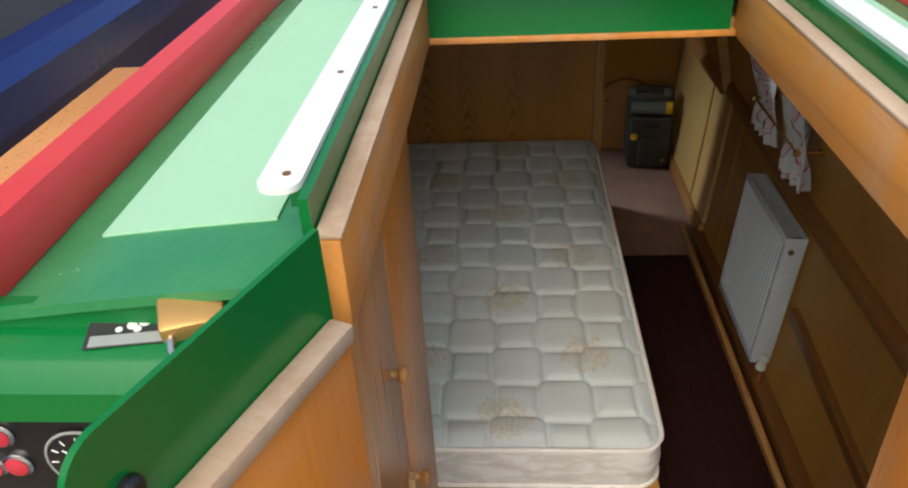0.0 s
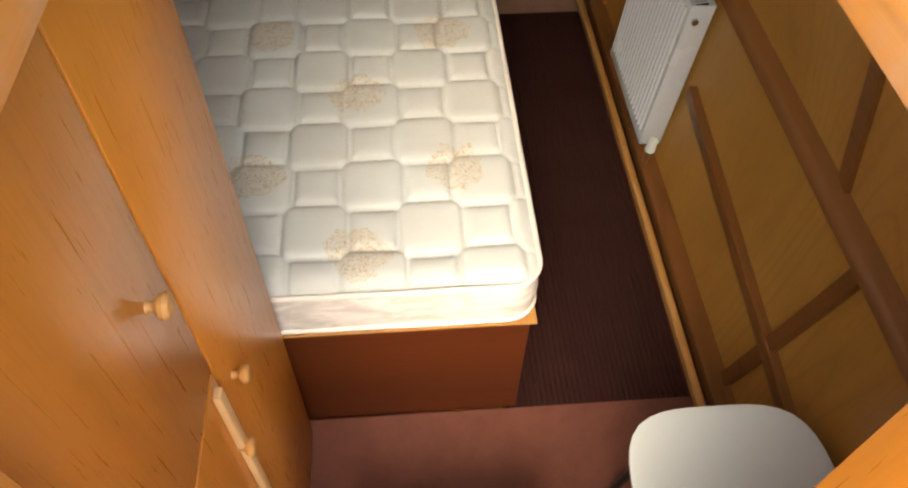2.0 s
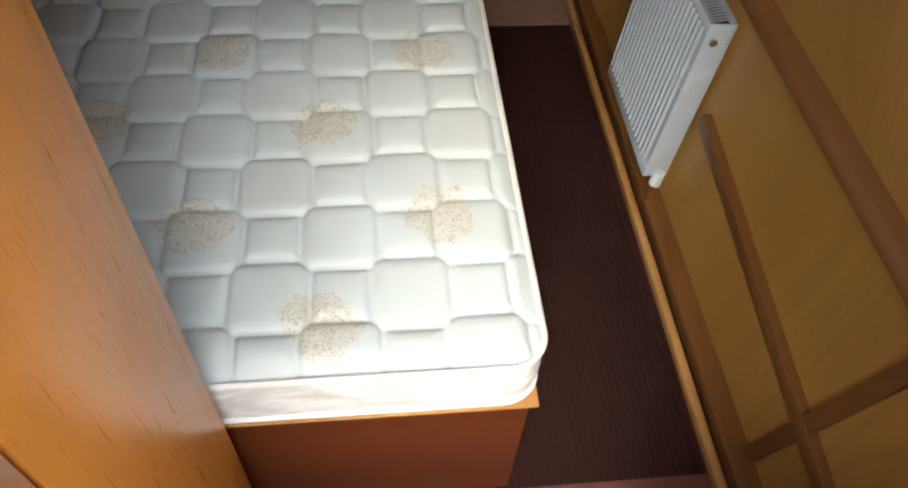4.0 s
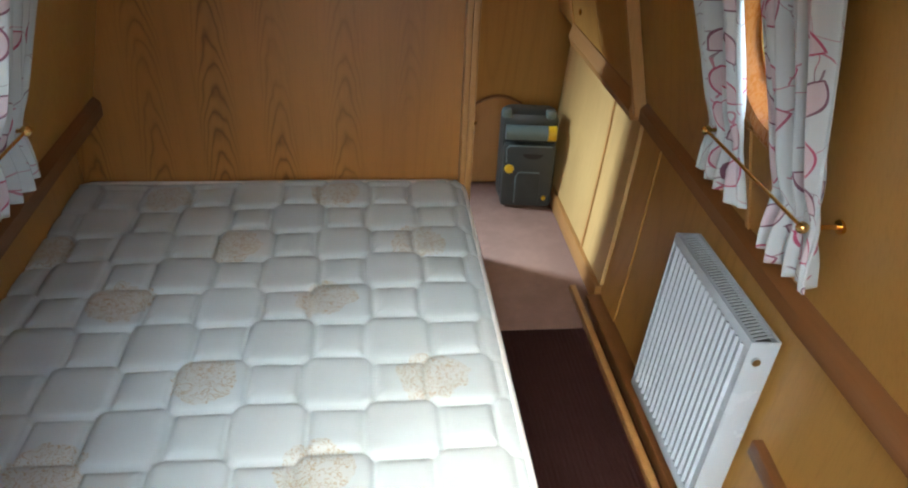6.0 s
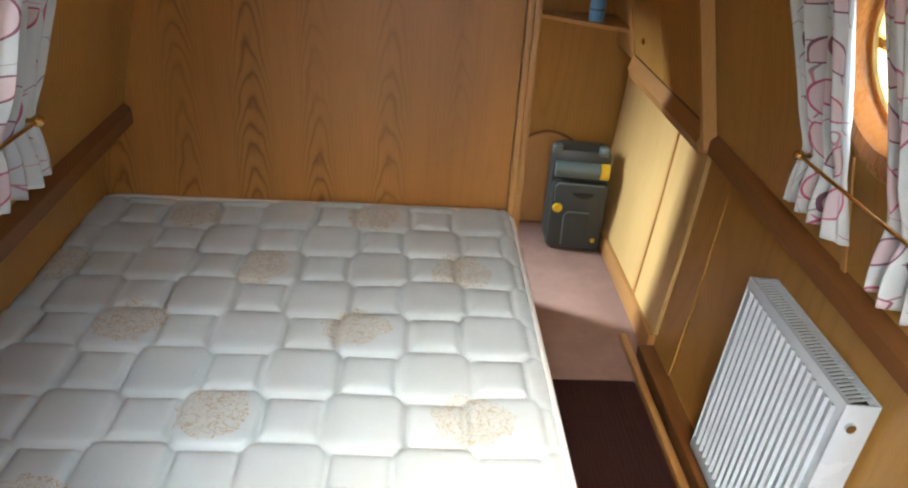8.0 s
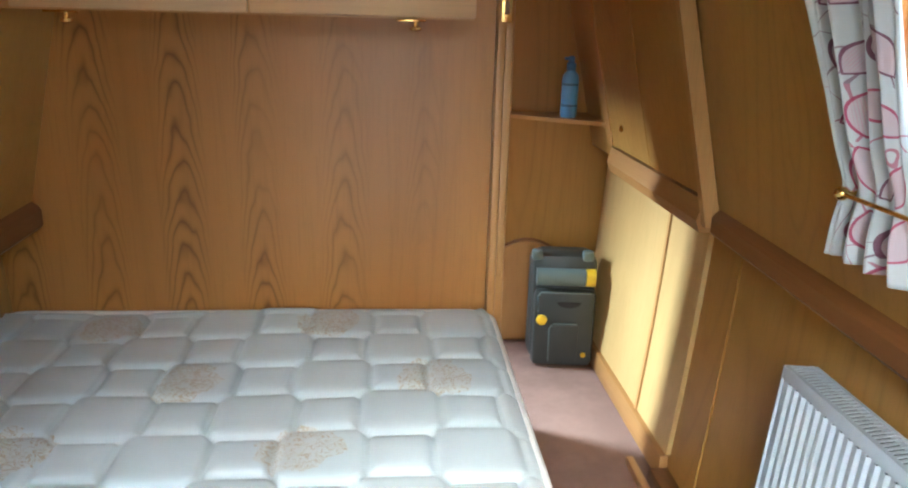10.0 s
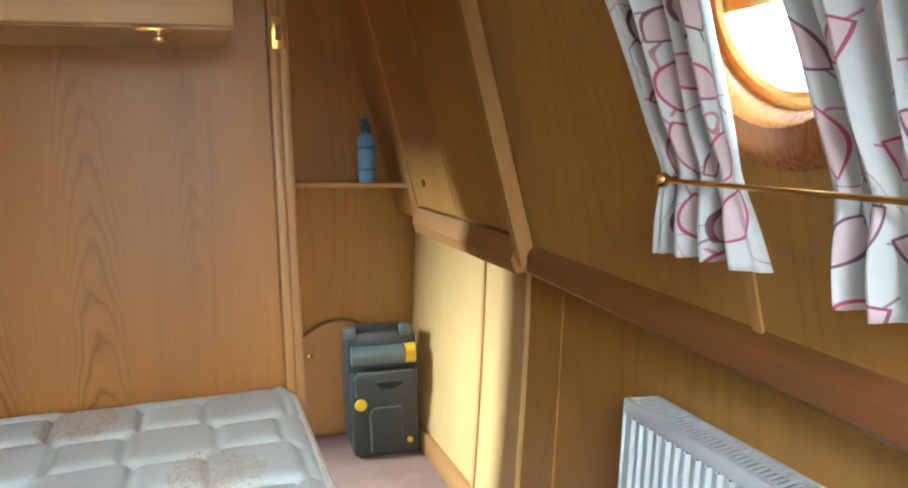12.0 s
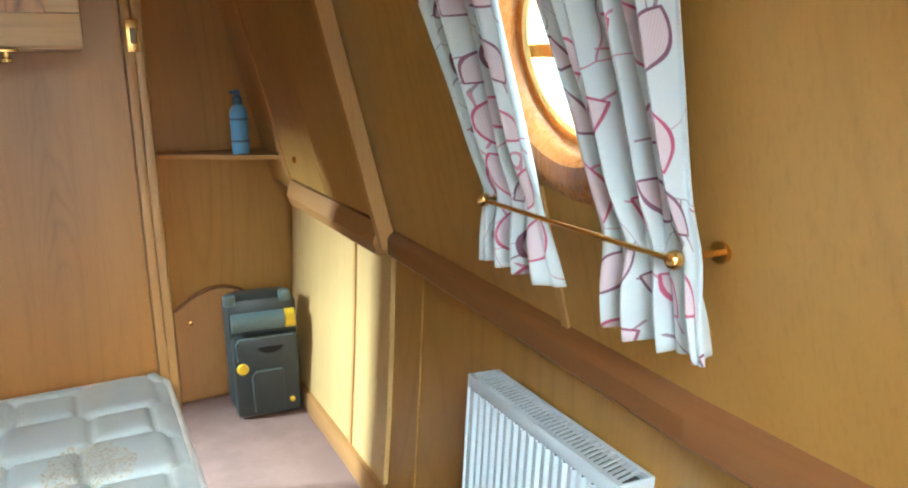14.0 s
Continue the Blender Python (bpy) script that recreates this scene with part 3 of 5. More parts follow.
# ---- hatch: coaming, lining, runners, slid-back hatch ----
for flip, side in ((False, "starboard"), (True, "port")):
    f = mirror if flip else (lambda x: x)
    e = HX1 if not flip else mirror(HX0)
    setting("hatch_coaming_%s" % side, bx(*sorted((f(e + 0.001), f(e + 0.011))), AFT + 0.01, HY1 + 0.3, 1.786, 1.898), m_green, "dark green steel hatch coaming", "hatch")
    bm = bx(*sorted((f(e - 0.026), f(e))), AFT + 0.002, HY1 - 0.002, 1.752, 1.858, bevel=0.004)
    setting("hatch_lining_%s" % side, bm, m_lining, "weathered oak board lining the hatch", "trim")
    bm = bx(*sorted((f(e - 0.0275), f(e - 0.0005))), AFT + 0.003, HY1 - 0.004, 1.8585, 1.864, bevel=0.002)
    setting("hatch_lining_edge_%s" % side, bm, m_raw, "bare grey weathered top edge of the hatch lining", "trim")
    run = thing("hatch_runner", "white painted steel hatch runner with screw heads", "hatch runner", "hatch runners", (f(e + 0.033), 0, 1.90))
    bm = bmesh.new()
    vs = rounded_plate(bm, 0.042, 2.2, 0.007, 0.018)
    for v in vs:
        v.co = Vector((v.co.x, v.co.y + AFT + 0.020 + 1.1, v.co.z - 0.003))
    part("strip", bm, m_white, run)
    bm = bmesh.new()
    box(bm, -0.014, 0.020, AFT + 0.10, AFT + 2.2, -0.060, -0.004)
    part("channel", bm, m_green, run, "green channel under the runner")
    for y in (-0.80, -0.52, -0.22, 0.08):
        bm = bmesh.new()
        lathe(bm, [(0.0045, 0.0), (0.0045, 0.0012), (0.002, 0.0016)], Matrix.Translation((0.004, y, 0.004)), 10)
        part("screw", bm, m_dado, run, "rusty screw head")
hatch = thing("sliding_hatch", "dark green steel hatch slid back over the roof", "hatch", "", (MID, 0, 1.90))
bm = bmesh.new()
box(bm, -0.385, 0.385, -0.05, 0.95, 0.012, 0.03, bevel=0.005)
part("top", bm, m_green, hatch)
bm = bmesh.new()
box(bm, -0.304, 0.304, HY1 - 0.016, HY1 - 0.004, -0.134, 0.012)
part("front_plate", bm, m_green, hatch)
bm = bx(HX0 + 0.001, HX1 - 0.001, HY1 - 0.022, HY1 + 0.003, 1.753, 1.766, bevel=0.003)
setting("hatch_header", bm, m_lining, "oak batten under the fore edge of the hatch", "trim")

# ---- aft bulkhead with the doorway ----
bm = bmesh.new()
box(bm, -1.40, HX0 - 0.002, AFT + 0.0, AFT + 0.085, 0.0, 1.764)
box(bm, HX1 + 0.002, 0.86, AFT + 0.0, AFT + 0.085, 0.0, 1.764)
box(bm, HX0 - 0.002, HX1 + 0.002, AFT, AFT + 0.085, 0.0, 0.55)
setting("wall_aft", bm, m_ward, "oak-veneered aft bulkhead with the doorway", "wall")
bm = bmesh.new()
box(bm, -1.10, HX0 - 0.014, AFT - 0.012, AFT - 0.001, 0.55, 1.80)
box(bm, HX1 + 0.014, 0.56, AFT - 0.012, AFT - 0.001, 0.55, 1.80)
setting("wall_aft_steel", bm, m_green, "dark green steel aft bulkhead", "wall")
for x, w, nm in ((HX0, 0.008, "port"), (HX1 - 0.022, 0.022, "starboard")):
    setting("door_jamb_%s" % nm, bx(x, x + w, AFT - 0.010, AFT + 0.088, 0.55, 1.750, bevel=0.003), m_ward, "varnished oak door jamb", "trim")

# stepped green ledge over the instruments
for name, xa, xb in (("instrument_ledge_port", -1.04, -0.64), ("instrument_ledge_starboard", 0.11, 0.50)):
    bm = bmesh.new()
    prof = [(AFT - 0.013, 1.800), (AFT - 0.014, 1.772), (AFT - 0.052, 1.764), (AFT - 0.056, 1.7605), (AFT - 0.083, 1.746), (AFT - 0.085, 1.712), (AFT - 0.013, 1.706)]
    a = [bm.verts.new((xa, y, z)) for y, z in prof]
    b = [bm.verts.new((xb, y, z)) for y, z in prof]
    for k in range(len(a)):
        j = (k + 1) % len(a)
        bm.faces.new((a[k], a[j], b[j], b[k]))
    bm.faces.new(a[::-1])
    bm.faces.new(b)
    setting(name, bm, m_green, "stepped glossy green steel ledge below the roof", "ledge")

panel = thing("instrument_panel", "black engine instrument panel with red warning lamps and a gauge", "instrument panel", "", (-0.86, AFT - 0.045, 1.60))
bm = bmesh.new()
box(bm, -0.17, 0.19, -0.008, 0.031, -0.16, 0.105, bevel=0.004)
part("plate", bm, m_black, panel)
FACE = Matrix.Rotation(radians(90), 4, "X")
for x, z in ((-0.09, 0.055), (-0.09, 0.015), (-0.135, 0.035), (-0.06, 0.018), (-0.065, 0.062)):
    bm = bmesh.new()
    lathe(bm, [(0.0165, 0.0), (0.0165, 0.004), (0.013, 0.006)], Matrix.Translation((x, -0.008, z)) @ FACE, 20)
    ring = part("lamp_bezel", bm, m_chrome, panel)
    bm = bmesh.new()
    lathe(bm, [(0.0125, 0.0045), (0.0125, 0.007), (0.008, 0.009)], Matrix.Translation((x, -0.008, z)) @ FACE, 20)
    part("warning_lens", bm, m_lamp_red, ring, "red warning lens")
bm = bmesh.new()
lathe(bm, [(0.042, 0.0), (0.042, 0.006), (0.038, 0.008)], Matrix.Translation((0.02, -0.008, 0.03)) @ FACE, 36)
gauge = part("gauge", bm, m_black, panel, "round black dial")
bm = bmesh.new()
sweep(bm, [(0.02 + 0.041 * math.cos(2 * math.pi * k / 36), -0.0145, 0.03 + 0.041 * math.sin(2 * math.pi * k / 36)) for k in range(36)], 0.0018, 6, True)
part("bezel", bm, m_sticker_g, gauge)
bm = bmesh.new()
for k in range(9):
    a = radians(-30 + 30 * k)
    tube(bm, (0.02 + 0.028 * math.cos(a), -0.0166, 0.03 + 0.028 * math.sin(a)), (0.02 + 0.035 * math.cos(a), -0.0166, 0.03 + 0.035 * math.sin(a)), 0.0009, None, 5)
tube(bm, (0.02, -0.0168, 0.03), (0.001, -0.0168, 0.047), 0.0009, None, 5)
part("dial_marks", bm, m_white, gauge)

lock = thing("padlock", "brass padlock with a steel shackle lying on the green ledge", "padlock", "", (-0.712, AFT - 0.040, 1.776))
LM = pose(0, 0, 0, 17, 0, 20) @ Matrix.Scale(1.08, 4)
bm = bmesh.new()
box(bm, -0.012, 0.045, -0.006, 0.034, 0.002, 0.024, bevel=0.005, m=LM)
part("body", bm, m_padlock, lock)
bm = bmesh.new()
sweep(bm, [LM @ Vector(p) for p in [(-0.003, 0.0, 0.012), (-0.003, -0.018, 0.011)] + [(0.0165 - 0.0195 * math.cos(radians(a)), -0.018 - 0.0195 * math.sin(radians(a)), 0.010) for a in range(15, 180, 15)] + [(0.036, -0.018, 0.011), (0.036, 0.0, 0.012)]], 0.0042, 10)
part("shackle", bm, m_chrome, lock)
st = thing("sticker", "black and grey oval maker's sticker on the green ledge", "sticker", "", (-0.764, AFT - 0.022, 1.772))
SM = pose(0, 0, 0, 12, 0, 8)
bm = bmesh.new()
box(bm, -0.045, 0.045, -0.018, 0.018, 0.0, 0.0012, m=SM)
part("plate", bm, m_sticker, st)
bm = bmesh.new()
box(bm, -0.040, 0.040, -0.017, -0.004, 0.0014, 0.0022, m=SM)
part("grey_band", bm, m_sticker_g, st)
bm = bmesh.new()
for x, y, r in ((0.010, 0.010, 0.006), (-0.002, 0.006, 0.005), (0.004, 0.001, 0.004), (-0.014, 0.002, 0.0035)):
    lathe(bm, [(r, 0.0014), (r, 0.0024)], SM @ Matrix.Translation((x, y, 0)), 12)
part("emblem", bm, m_white, st, "pale plain emblem")


def steel_door(name, hinge_x, sign, angle, label):
    """A narrow steel door, green with an oak ply inner lining; local x runs from the hinge along the open door."""
    door = thing(name, label, "door", "cabin doors", (hinge_x, AFT - 0.016, 0.62))
    door.rotation_euler = (0, 0, radians(angle))
    w, h, r = 0.292, 1.262, 0.035
    s = sign
    bm = bmesh.new()
    out = [(0.0, 0.0), (w, 0.0)] + [(w - r + r * math.cos(radians(a)), h - r + r * math.sin(radians(a))) for a in range(0, 91, 15)] + [(0.0, h)]
    lo = [bm.verts.new((x, 0.0, z)) for x, z in out]
    hi = [bm.verts.new((x, -s * 0.006, z)) for x, z in out]
    for k in range(len(out)):
        j = (k + 1) % len(out)
        bm.faces.new((lo[k], lo[j], hi[j], hi[k]))
    bm.faces.new(lo)
    bm.faces.new(hi[::-1])
    part("steel_leaf", bm, m_green, door)
    y0, y1 = sorted((s * 0.001, s * 0.020))
    bm = bmesh.new()
    box(bm, 0.006, w - 0.03, y0, y1, 0.03, h - 0.115, bevel=0.002)
    part("ply_lining", bm, m_doorply, door, "varnished ply inner lining")
    y0, y1 = sorted((s * 0.001, s * 0.027))
    bm = bmesh.new()
    box(bm, 0.006, w - 0.03, y0, y1, h - 0.1145, h - 0.094, bevel=0.003)
    part("top_batten", bm, m_raw, door, "bare weathered batten on top of the lining")
    bm = bmesh.new()
    y0, y1 = sorted((s * 0.0205, s * 0.030))
    box(bm, w - 0.085, w - 0.045, y0, y1, h - 0.20, h - 0.185, bevel=0.003)
    tube(bm, (w - 0.065, s * 0.028, h - 0.192), (w - 0.065, s * 0.045, h - 0.192), 0.006)
    part("latch", bm, m_brass, door, "brass latch")
    bm = bmesh.new()
    lathe(bm, [(0.011, 0.0), (0.011, 0.006), (0.007, 0.010)], Matrix.Translation((w - 0.04, s * 0.0005, h - 0.06)) @ Matrix.Rotation(radians(-90 * s), 4, "X"), 16)
    part("lock_boss", bm, m_black, door, "black lock hole")
    return door


steel_door("door_port", HX0 + 0.012, 1, -111, "open green steel cabin door lined with varnished ply")
steel_door("door_starboard", HX1 - 0.012, -1, -69, "open green steel cabin door lined with varnished ply")

# ---- wardrobe beside the steps ----
WX = -0.600
ward = thing("wardrobe", "tall golden oak-veneered wardrobe with wooden knobs", "wardrobe", "", (-0.9, -0.40, 0.0))


def wpart(name, mat, x0, x1, y0, y1, z0, z1, bevel=0.003, label="", parent=None):
    bm = bmesh.new()
    box(bm, x0 + 0.9, x1 + 0.9, y0 + 0.40, y1 + 0.40, z0, z1, bevel=bevel)
    ob = part(name, bm, mat, parent or ward, label)
    return ob


wpart("carcass", m_ward, -1.16, WX - 0.022, AFT + 0.09, -0.045, 0.008, 1.76, 0.002)
far_door = wpart("door", m_ward, WX - 0.0215, WX, -0.398, -0.043, 0.03, 1.755)
top_door = wpart("door", m_ward, WX - 0.0215, WX, AFT + 0.092, -0.405, 1.075, 1.755)


def knob(parent, x, y, z, mat=None):
    bm = bmesh.new()
    lathe(bm, [(0.009, 0.0), (0.007, 0.006), (0.008, 0.010), (0.016, 0.016), (0.0175, 0.022), (0.014, 0.028), (0.006, 0.031)], Matrix.Translation((x, y, z)) @ Matrix.Rotation(radians(90), 4, "Y"), 20)
    return part("knob", bm, mat or m_trim, parent, "turned pine knob")


knob(far_door, WX + 0.9, -0.350 + 0.40, 0.955)
knob(top_door, WX + 0.9, -0.472 + 0.40, 1.353)
low_door = wpart("door", m_ward, WX - 0.0215, WX, AFT + 0.092, -0.405, 0.06, 1.066, 0.003, "slightly open lower door")
edge = wpart("edge_strip", m_pale, WX + 0.001, WX + 0.014, -0.445, -0.423, 0.10, 1.055, 0.002, "pale door edge standing ajar")
knob(low_door, WX + 0.9, -0.440 + 0.40, 0.865)

# ---- bed ----
BX0, BX1, BY0, BY1, BZ0, BZ1 = -1.255, 0.011, 0.0, 1.915, 0.505, 0.683
base = thing("bed_base", "dark reddish wooden box bed base", "bed", "", (-0.6, 0.95, 0.0))
bm = bmesh.new()
box(bm, -0.64, 0.598, -0.945, 0.95, 0.004, 0.4955)
part("box", bm, m_base, base)
bm = bmesh.new()
box(bm, -0.64, 0.612, -0.962, 0.955, 0.496, BZ0 - 0.001, bevel=0.003)
part("top_board", bm, m_trim_y, base, "oak edge of the bed board")

mat_ob = thing("mattress", "off-white quilted double mattress with faded gold print", "mattress", "", ((BX0 + BX1) / 2, (BY0 + BY1) / 2, BZ0))
P = 0.1405
PY = 0.1465
DW = 0.0115
HXW, HYW, RC = (BX1 - BX0) / 2, (BY1 - BY0) / 2, 0.075
NX, NY = 200, 300
XS = np.linspace(0, 1, NX + 1)
YS = np.linspace(0, 1, NY + 1)
sx, sy = np.meshgrid(XS, YS, indexing="ij")
px = -HXW + 2 * HXW * sx
py = -HYW + 2 * HYW * sy
# pull the grid's corners in to a rounded outline
ax, ay = np.abs(px) - (HXW - RC), np.abs(py) - (HYW - RC)
corner = (ax > 0) & (ay > 0)
big = np.maximum(ax, ay)
rad = np.hypot(ax, ay)
k = np.where(corner, big / np.maximum(rad, 1e-9), 1.0)
px = np.where(corner, np.sign(px) * (HXW - RC + ax * k), px)
py = np.where(corner, np.sign(py) * (HYW - RC + ay * k), py)
u = (-0.028 - (BX0 + BX1) / 2 - px) / P
v = (py + HYW - 0.106) / PY + 1


def stitch(a, b):
    """Distance from the wavy stitch lines that run where a is whole."""
    best = np.full(a.shape, 9.0)
    k0 = np.floor(a)
    row = b - 0.5
    wave = np.cos(np.pi * row)
    sw = np.tanh(6.0 * wave)
    for d in (0, 1):
        kk = k0 + d
        pos = kk + (DW / P) * np.where(kk % 2 == 0, -1.0, 1.0) * sw
        best = np.minimum(best, np.abs(a - pos))
    return best * P


dist = np.minimum(stitch(u, v), stitch(v, u))
edge_d = np.minimum(HXW - np.abs(px), HYW - np.abs(py))
puff = 0.014 * (1 - np.exp(-dist / 0.010)) - 0.007 * np.exp(-(dist / 0.0045) ** 2)
rim = np.clip(edge_d / 0.05, 0, 1)
rise = 0.020 * sy
pz = (BZ1 - BZ0) - 0.018 + puff * (0.35 + 0.65 * rim) - 0.018 * (1 - rim) ** 2
pz = pz + 0.006 * np.sin(3.1 * px + 0.6) * np.sin(2.3 * py) + 0.004 * np.sin(9 * px + 1) * np.cos(7 * py) + rise
verts = [tuple(q) for q in np.stack([px, py, pz], -1).reshape(-1, 3)]
W = NY + 1
faces = [(i * W + j, (i + 1) * W + j, (i + 1) * W + j + 1, i * W + j + 1) for i in range(NX) for j in range(NY)]
me = bpy.data.meshes.new("quilted_top")
me.from_pydata(verts, [], faces)
me.materials.append(m_tick)
for p in me.polygons:
    p.use_smooth = True
quilt = new("quilted_top", me)
quilt.parent = mat_ob


def outline(r, inset=0.0, n=14):
    pts = []
    w, h = HXW - inset, HYW - inset
    for cx, cy, a0 in ((w - r, h - r, 0), (-w + r, h - r, 90), (-w + r, -h + r, 180), (w - r, -h + r, 270)):
        for q in range(n + 1):
            a = radians(a0 + 90 * q / n)
            pts.append((cx + r * math.cos(a), cy + r * math.sin(a)))
    res = []
    for (xa, ya), (xb, yb) in zip(pts, pts[1:] + pts[:1]):
        m = max(1, int(math.hypot(xb - xa, yb - ya) / 0.03))
        res += [(xa + (xb - xa) * q / m, ya + (yb - ya) * q / m) for q in range(m)]
    return res


ring = outline(RC)
bm = bmesh.new()
rows = []
for q in range(9):
    f = q / 8
    z_top = BZ1 - BZ0 - 0.036
    rows.append([])
    for n_, (x, y) in enumerate(ring):
        b = 1 + (0.006 * math.sin(math.pi * f) + 0.004 * noise.noise((x * 9, y * 9, f * 3))) / max(abs(x), abs(y), 0.3)
        rows[-1].append(bm.verts.new((x * b, y * b, 0.006 + (z_top + 0.020 * (y + HYW) / (2 * HYW)) * f)))
for a, b in zip(rows, rows[1:]):
    for q in range(len(ring)):
        j = (q + 1) % len(ring)
        bm.faces.new((a[q], a[j], b[j], b[q]))
bm.faces.new(rows[0][::-1])
part("side_border", bm, m_tick_side, mat_ob, "creased pale side border")
for z, lift in ((0.008, 0.0), (BZ1 - BZ0 - 0.028, 0.020)):
    bm = bmesh.new()
    sweep(bm, [(x * 1.003, y * 1.003, z + lift * (y + HYW) / (2 * HYW) + 0.003 * noise.noise((x * 3, y * 3, 0))) for x, y in ring], 0.0065, 8, True)
    part("piping", bm, m_piping, mat_ob, "cream piped edge")

# ---- bulkhead behind the bed, its trim, overhead locker ----
setting("wall_bulkhead", bx(mirror(0.72), 0.0, 1.934, 1.956, 0.0, 1.764), m_bulk, "oak-veneered bulkhead with cathedral grain at the bed end", "wall")
bm = bmesh.new()
box(bm, 0.001, 0.022, 1.905, 1.956, 0.008, 1.763, bevel=0.004)
box(bm, 0.0225, 0.044, 1.914, 1.956, 0.008, 1.763, bevel=0.004)
setting("trim_bulkhead", bm, m_trim, "moulded oak trim on the bulkhead edge", "trim")
plate = thing("latch_plate", "small brass latch plate on the bulkhead trim", "latch", "", (0.0215, 1.9045, 1.462))
bm = bmesh.new()
box(bm, -0.013, 0.013, -0.003, 0.0, -0.034, 0.034, bevel=0.001)
part("plate", bm, m_brass, plate)
bm = bmesh.new()
box(bm, -0.006, 0.006, -0.0045, -0.0031, -0.016, 0.016)
part("keeper", bm, m_dado, plate)

oh = thing("overhead_locker", "oak overhead locker with framed doors and brass catches", "locker", "", (-0.595, 1.767, 1.430))
bm = bmesh.new()
extrude_y(bm, [(-0.44 + 0.005, 0.0), (0.508, 0.0), (0.508, 0.333), (-0.36, 0.333)], -0.135, 0.163)
part("carcass", bm, m_trim, oh)
for x0, x1 in ((-0.40, 0.052), (0.058, 0.510)):
    bm = bmesh.new()
    box(bm, x0 + 0.050, x1 - 0.050, -0.146, -0.138, 0.056, 0.275)
    d = part("door", bm, m_bulk, oh, "oak panelled locker door with a pale frame")
    for nm, a in (("rail", (x0, x1, 0.004, 0.060)), ("rail", (x0, x1, 0.2705, 0.328)), ("stile", (x0, x0 + 0.055, 0.0605, 0.27)), ("stile", (x1 - 0.055, x1, 0.0605, 0.27))):
        bm = bmesh.new()
        box(bm, a[0], a[1], -0.155, -0.136, a[2], a[3], bevel=0.003)
        part(nm, bm, m_pale, d)
    xc = 0.388 if x0 > 0 else -0.30
    bm = bmesh.new()
    box(bm, xc - 0.040, xc + 0.020, -0.150, -0.128, -0.005, -0.0005, bevel=0.001)
    lathe(bm, [(0.004, -0.024), (0.012, -0.022), (0.012, -0.017), (0.005, -0.013), (0.005, -0.004)], Matrix.Translation((xc, -0.14, 0)), 16)
    part("catch", bm, m_brass, d, "brass push catch")

# ---- space beyond the bulkhead ----
setting("wall_fore", bx(-1.14, 0.86, FORE, FORE + 0.03, 0.0, 1.764), m_wall, "oak-veneered cross wall at the end of the passage", "wall")
setting("wall_passage", bx(0.002, 0.028, 1.957, 2.55, 0.0, 1.764), m_wall, "oak-veneered passage wall behind the bulkhead", "wall")
setting("post_fore", bx(0.060, 0.170, FORE - 0.010, FORE - 0.0005, 0.008, 1.762, bevel=0.004), m_wall, "oak post on the cross wall", "trim")
hatchdoor = thing("access_door", "small oak access door with a brass knob", "cupboard door", "", (0.34, FORE - 0.002, 0.02))
bm = bmesh.new()
top_arc = [(-0.166 + 0.30 * q / 10, 0.385 + 0.085 * math.sin(math.pi * min(1.0, 0.5 * q / 6))) for q in range(11)]
arc_prof = [(-0.166, 0.0)] + top_arc + [(0.134, 0.0)]
lo = [bm.verts.new((x, 0.0, z)) for x, z in arc_prof]
hi = [bm.verts.new((x, -0.014, z)) for x, z in arc_prof]
for q in range(len(arc_prof)):
    j = (q + 1) % len(arc_prof)
    bm.faces.new((lo[q], lo[j], hi[j], hi[q]))
bm.faces.new(lo)
bm.faces.new(hi[::-1])
part("panel", bm, m_trim, hatchdoor)
bm = bmesh.new()
lathe(bm, [(0.006, 0), (0.006, 0.008), (0.011, 0.013), (0.010, 0.019), (0.004, 0.021)], Matrix.Translation((-0.107, -0.014, 0.340)) @ FACE, 16)
part("knob", bm, m_brass, hatchdoor)
bm = bmesh.new()
sweep(bm, [(0.34 + x, FORE - 0.006, 0.028 + z) for x, z in top_arc], 0.006, 8)
setting("arch_bead", bm, m_dado, "dark arched bead over the access door", "trim")
shelf = thing("corner_shelf", "thin oak corner shelf", "shelf", "", (0.36, 3.03, 1.055))
bm = bmesh.new()
pts = [(-0.19, 0.203), (0.25, 0.203), (0.25, -0.30), (0.215, -0.30), (0.205, -0.11), (0.185, -0.10), (0.10, -0.055), (0.0, 0.02), (-0.10, 0.095), (-0.19, 0.160)]
lo = [bm.verts.new((x, y, -0.008)) for x, y in pts]
hi = [bm.verts.new((x, y, 0.008)) for x, y in pts]
for q in range(len(pts)):
    j = (q + 1) % len(pts)
    bm.faces.new((lo[q], lo[j], hi[j], hi[q]))
bm.faces.new(lo)
bm.faces.new(hi[::-1])
part("board", bm, m_trim, shelf)

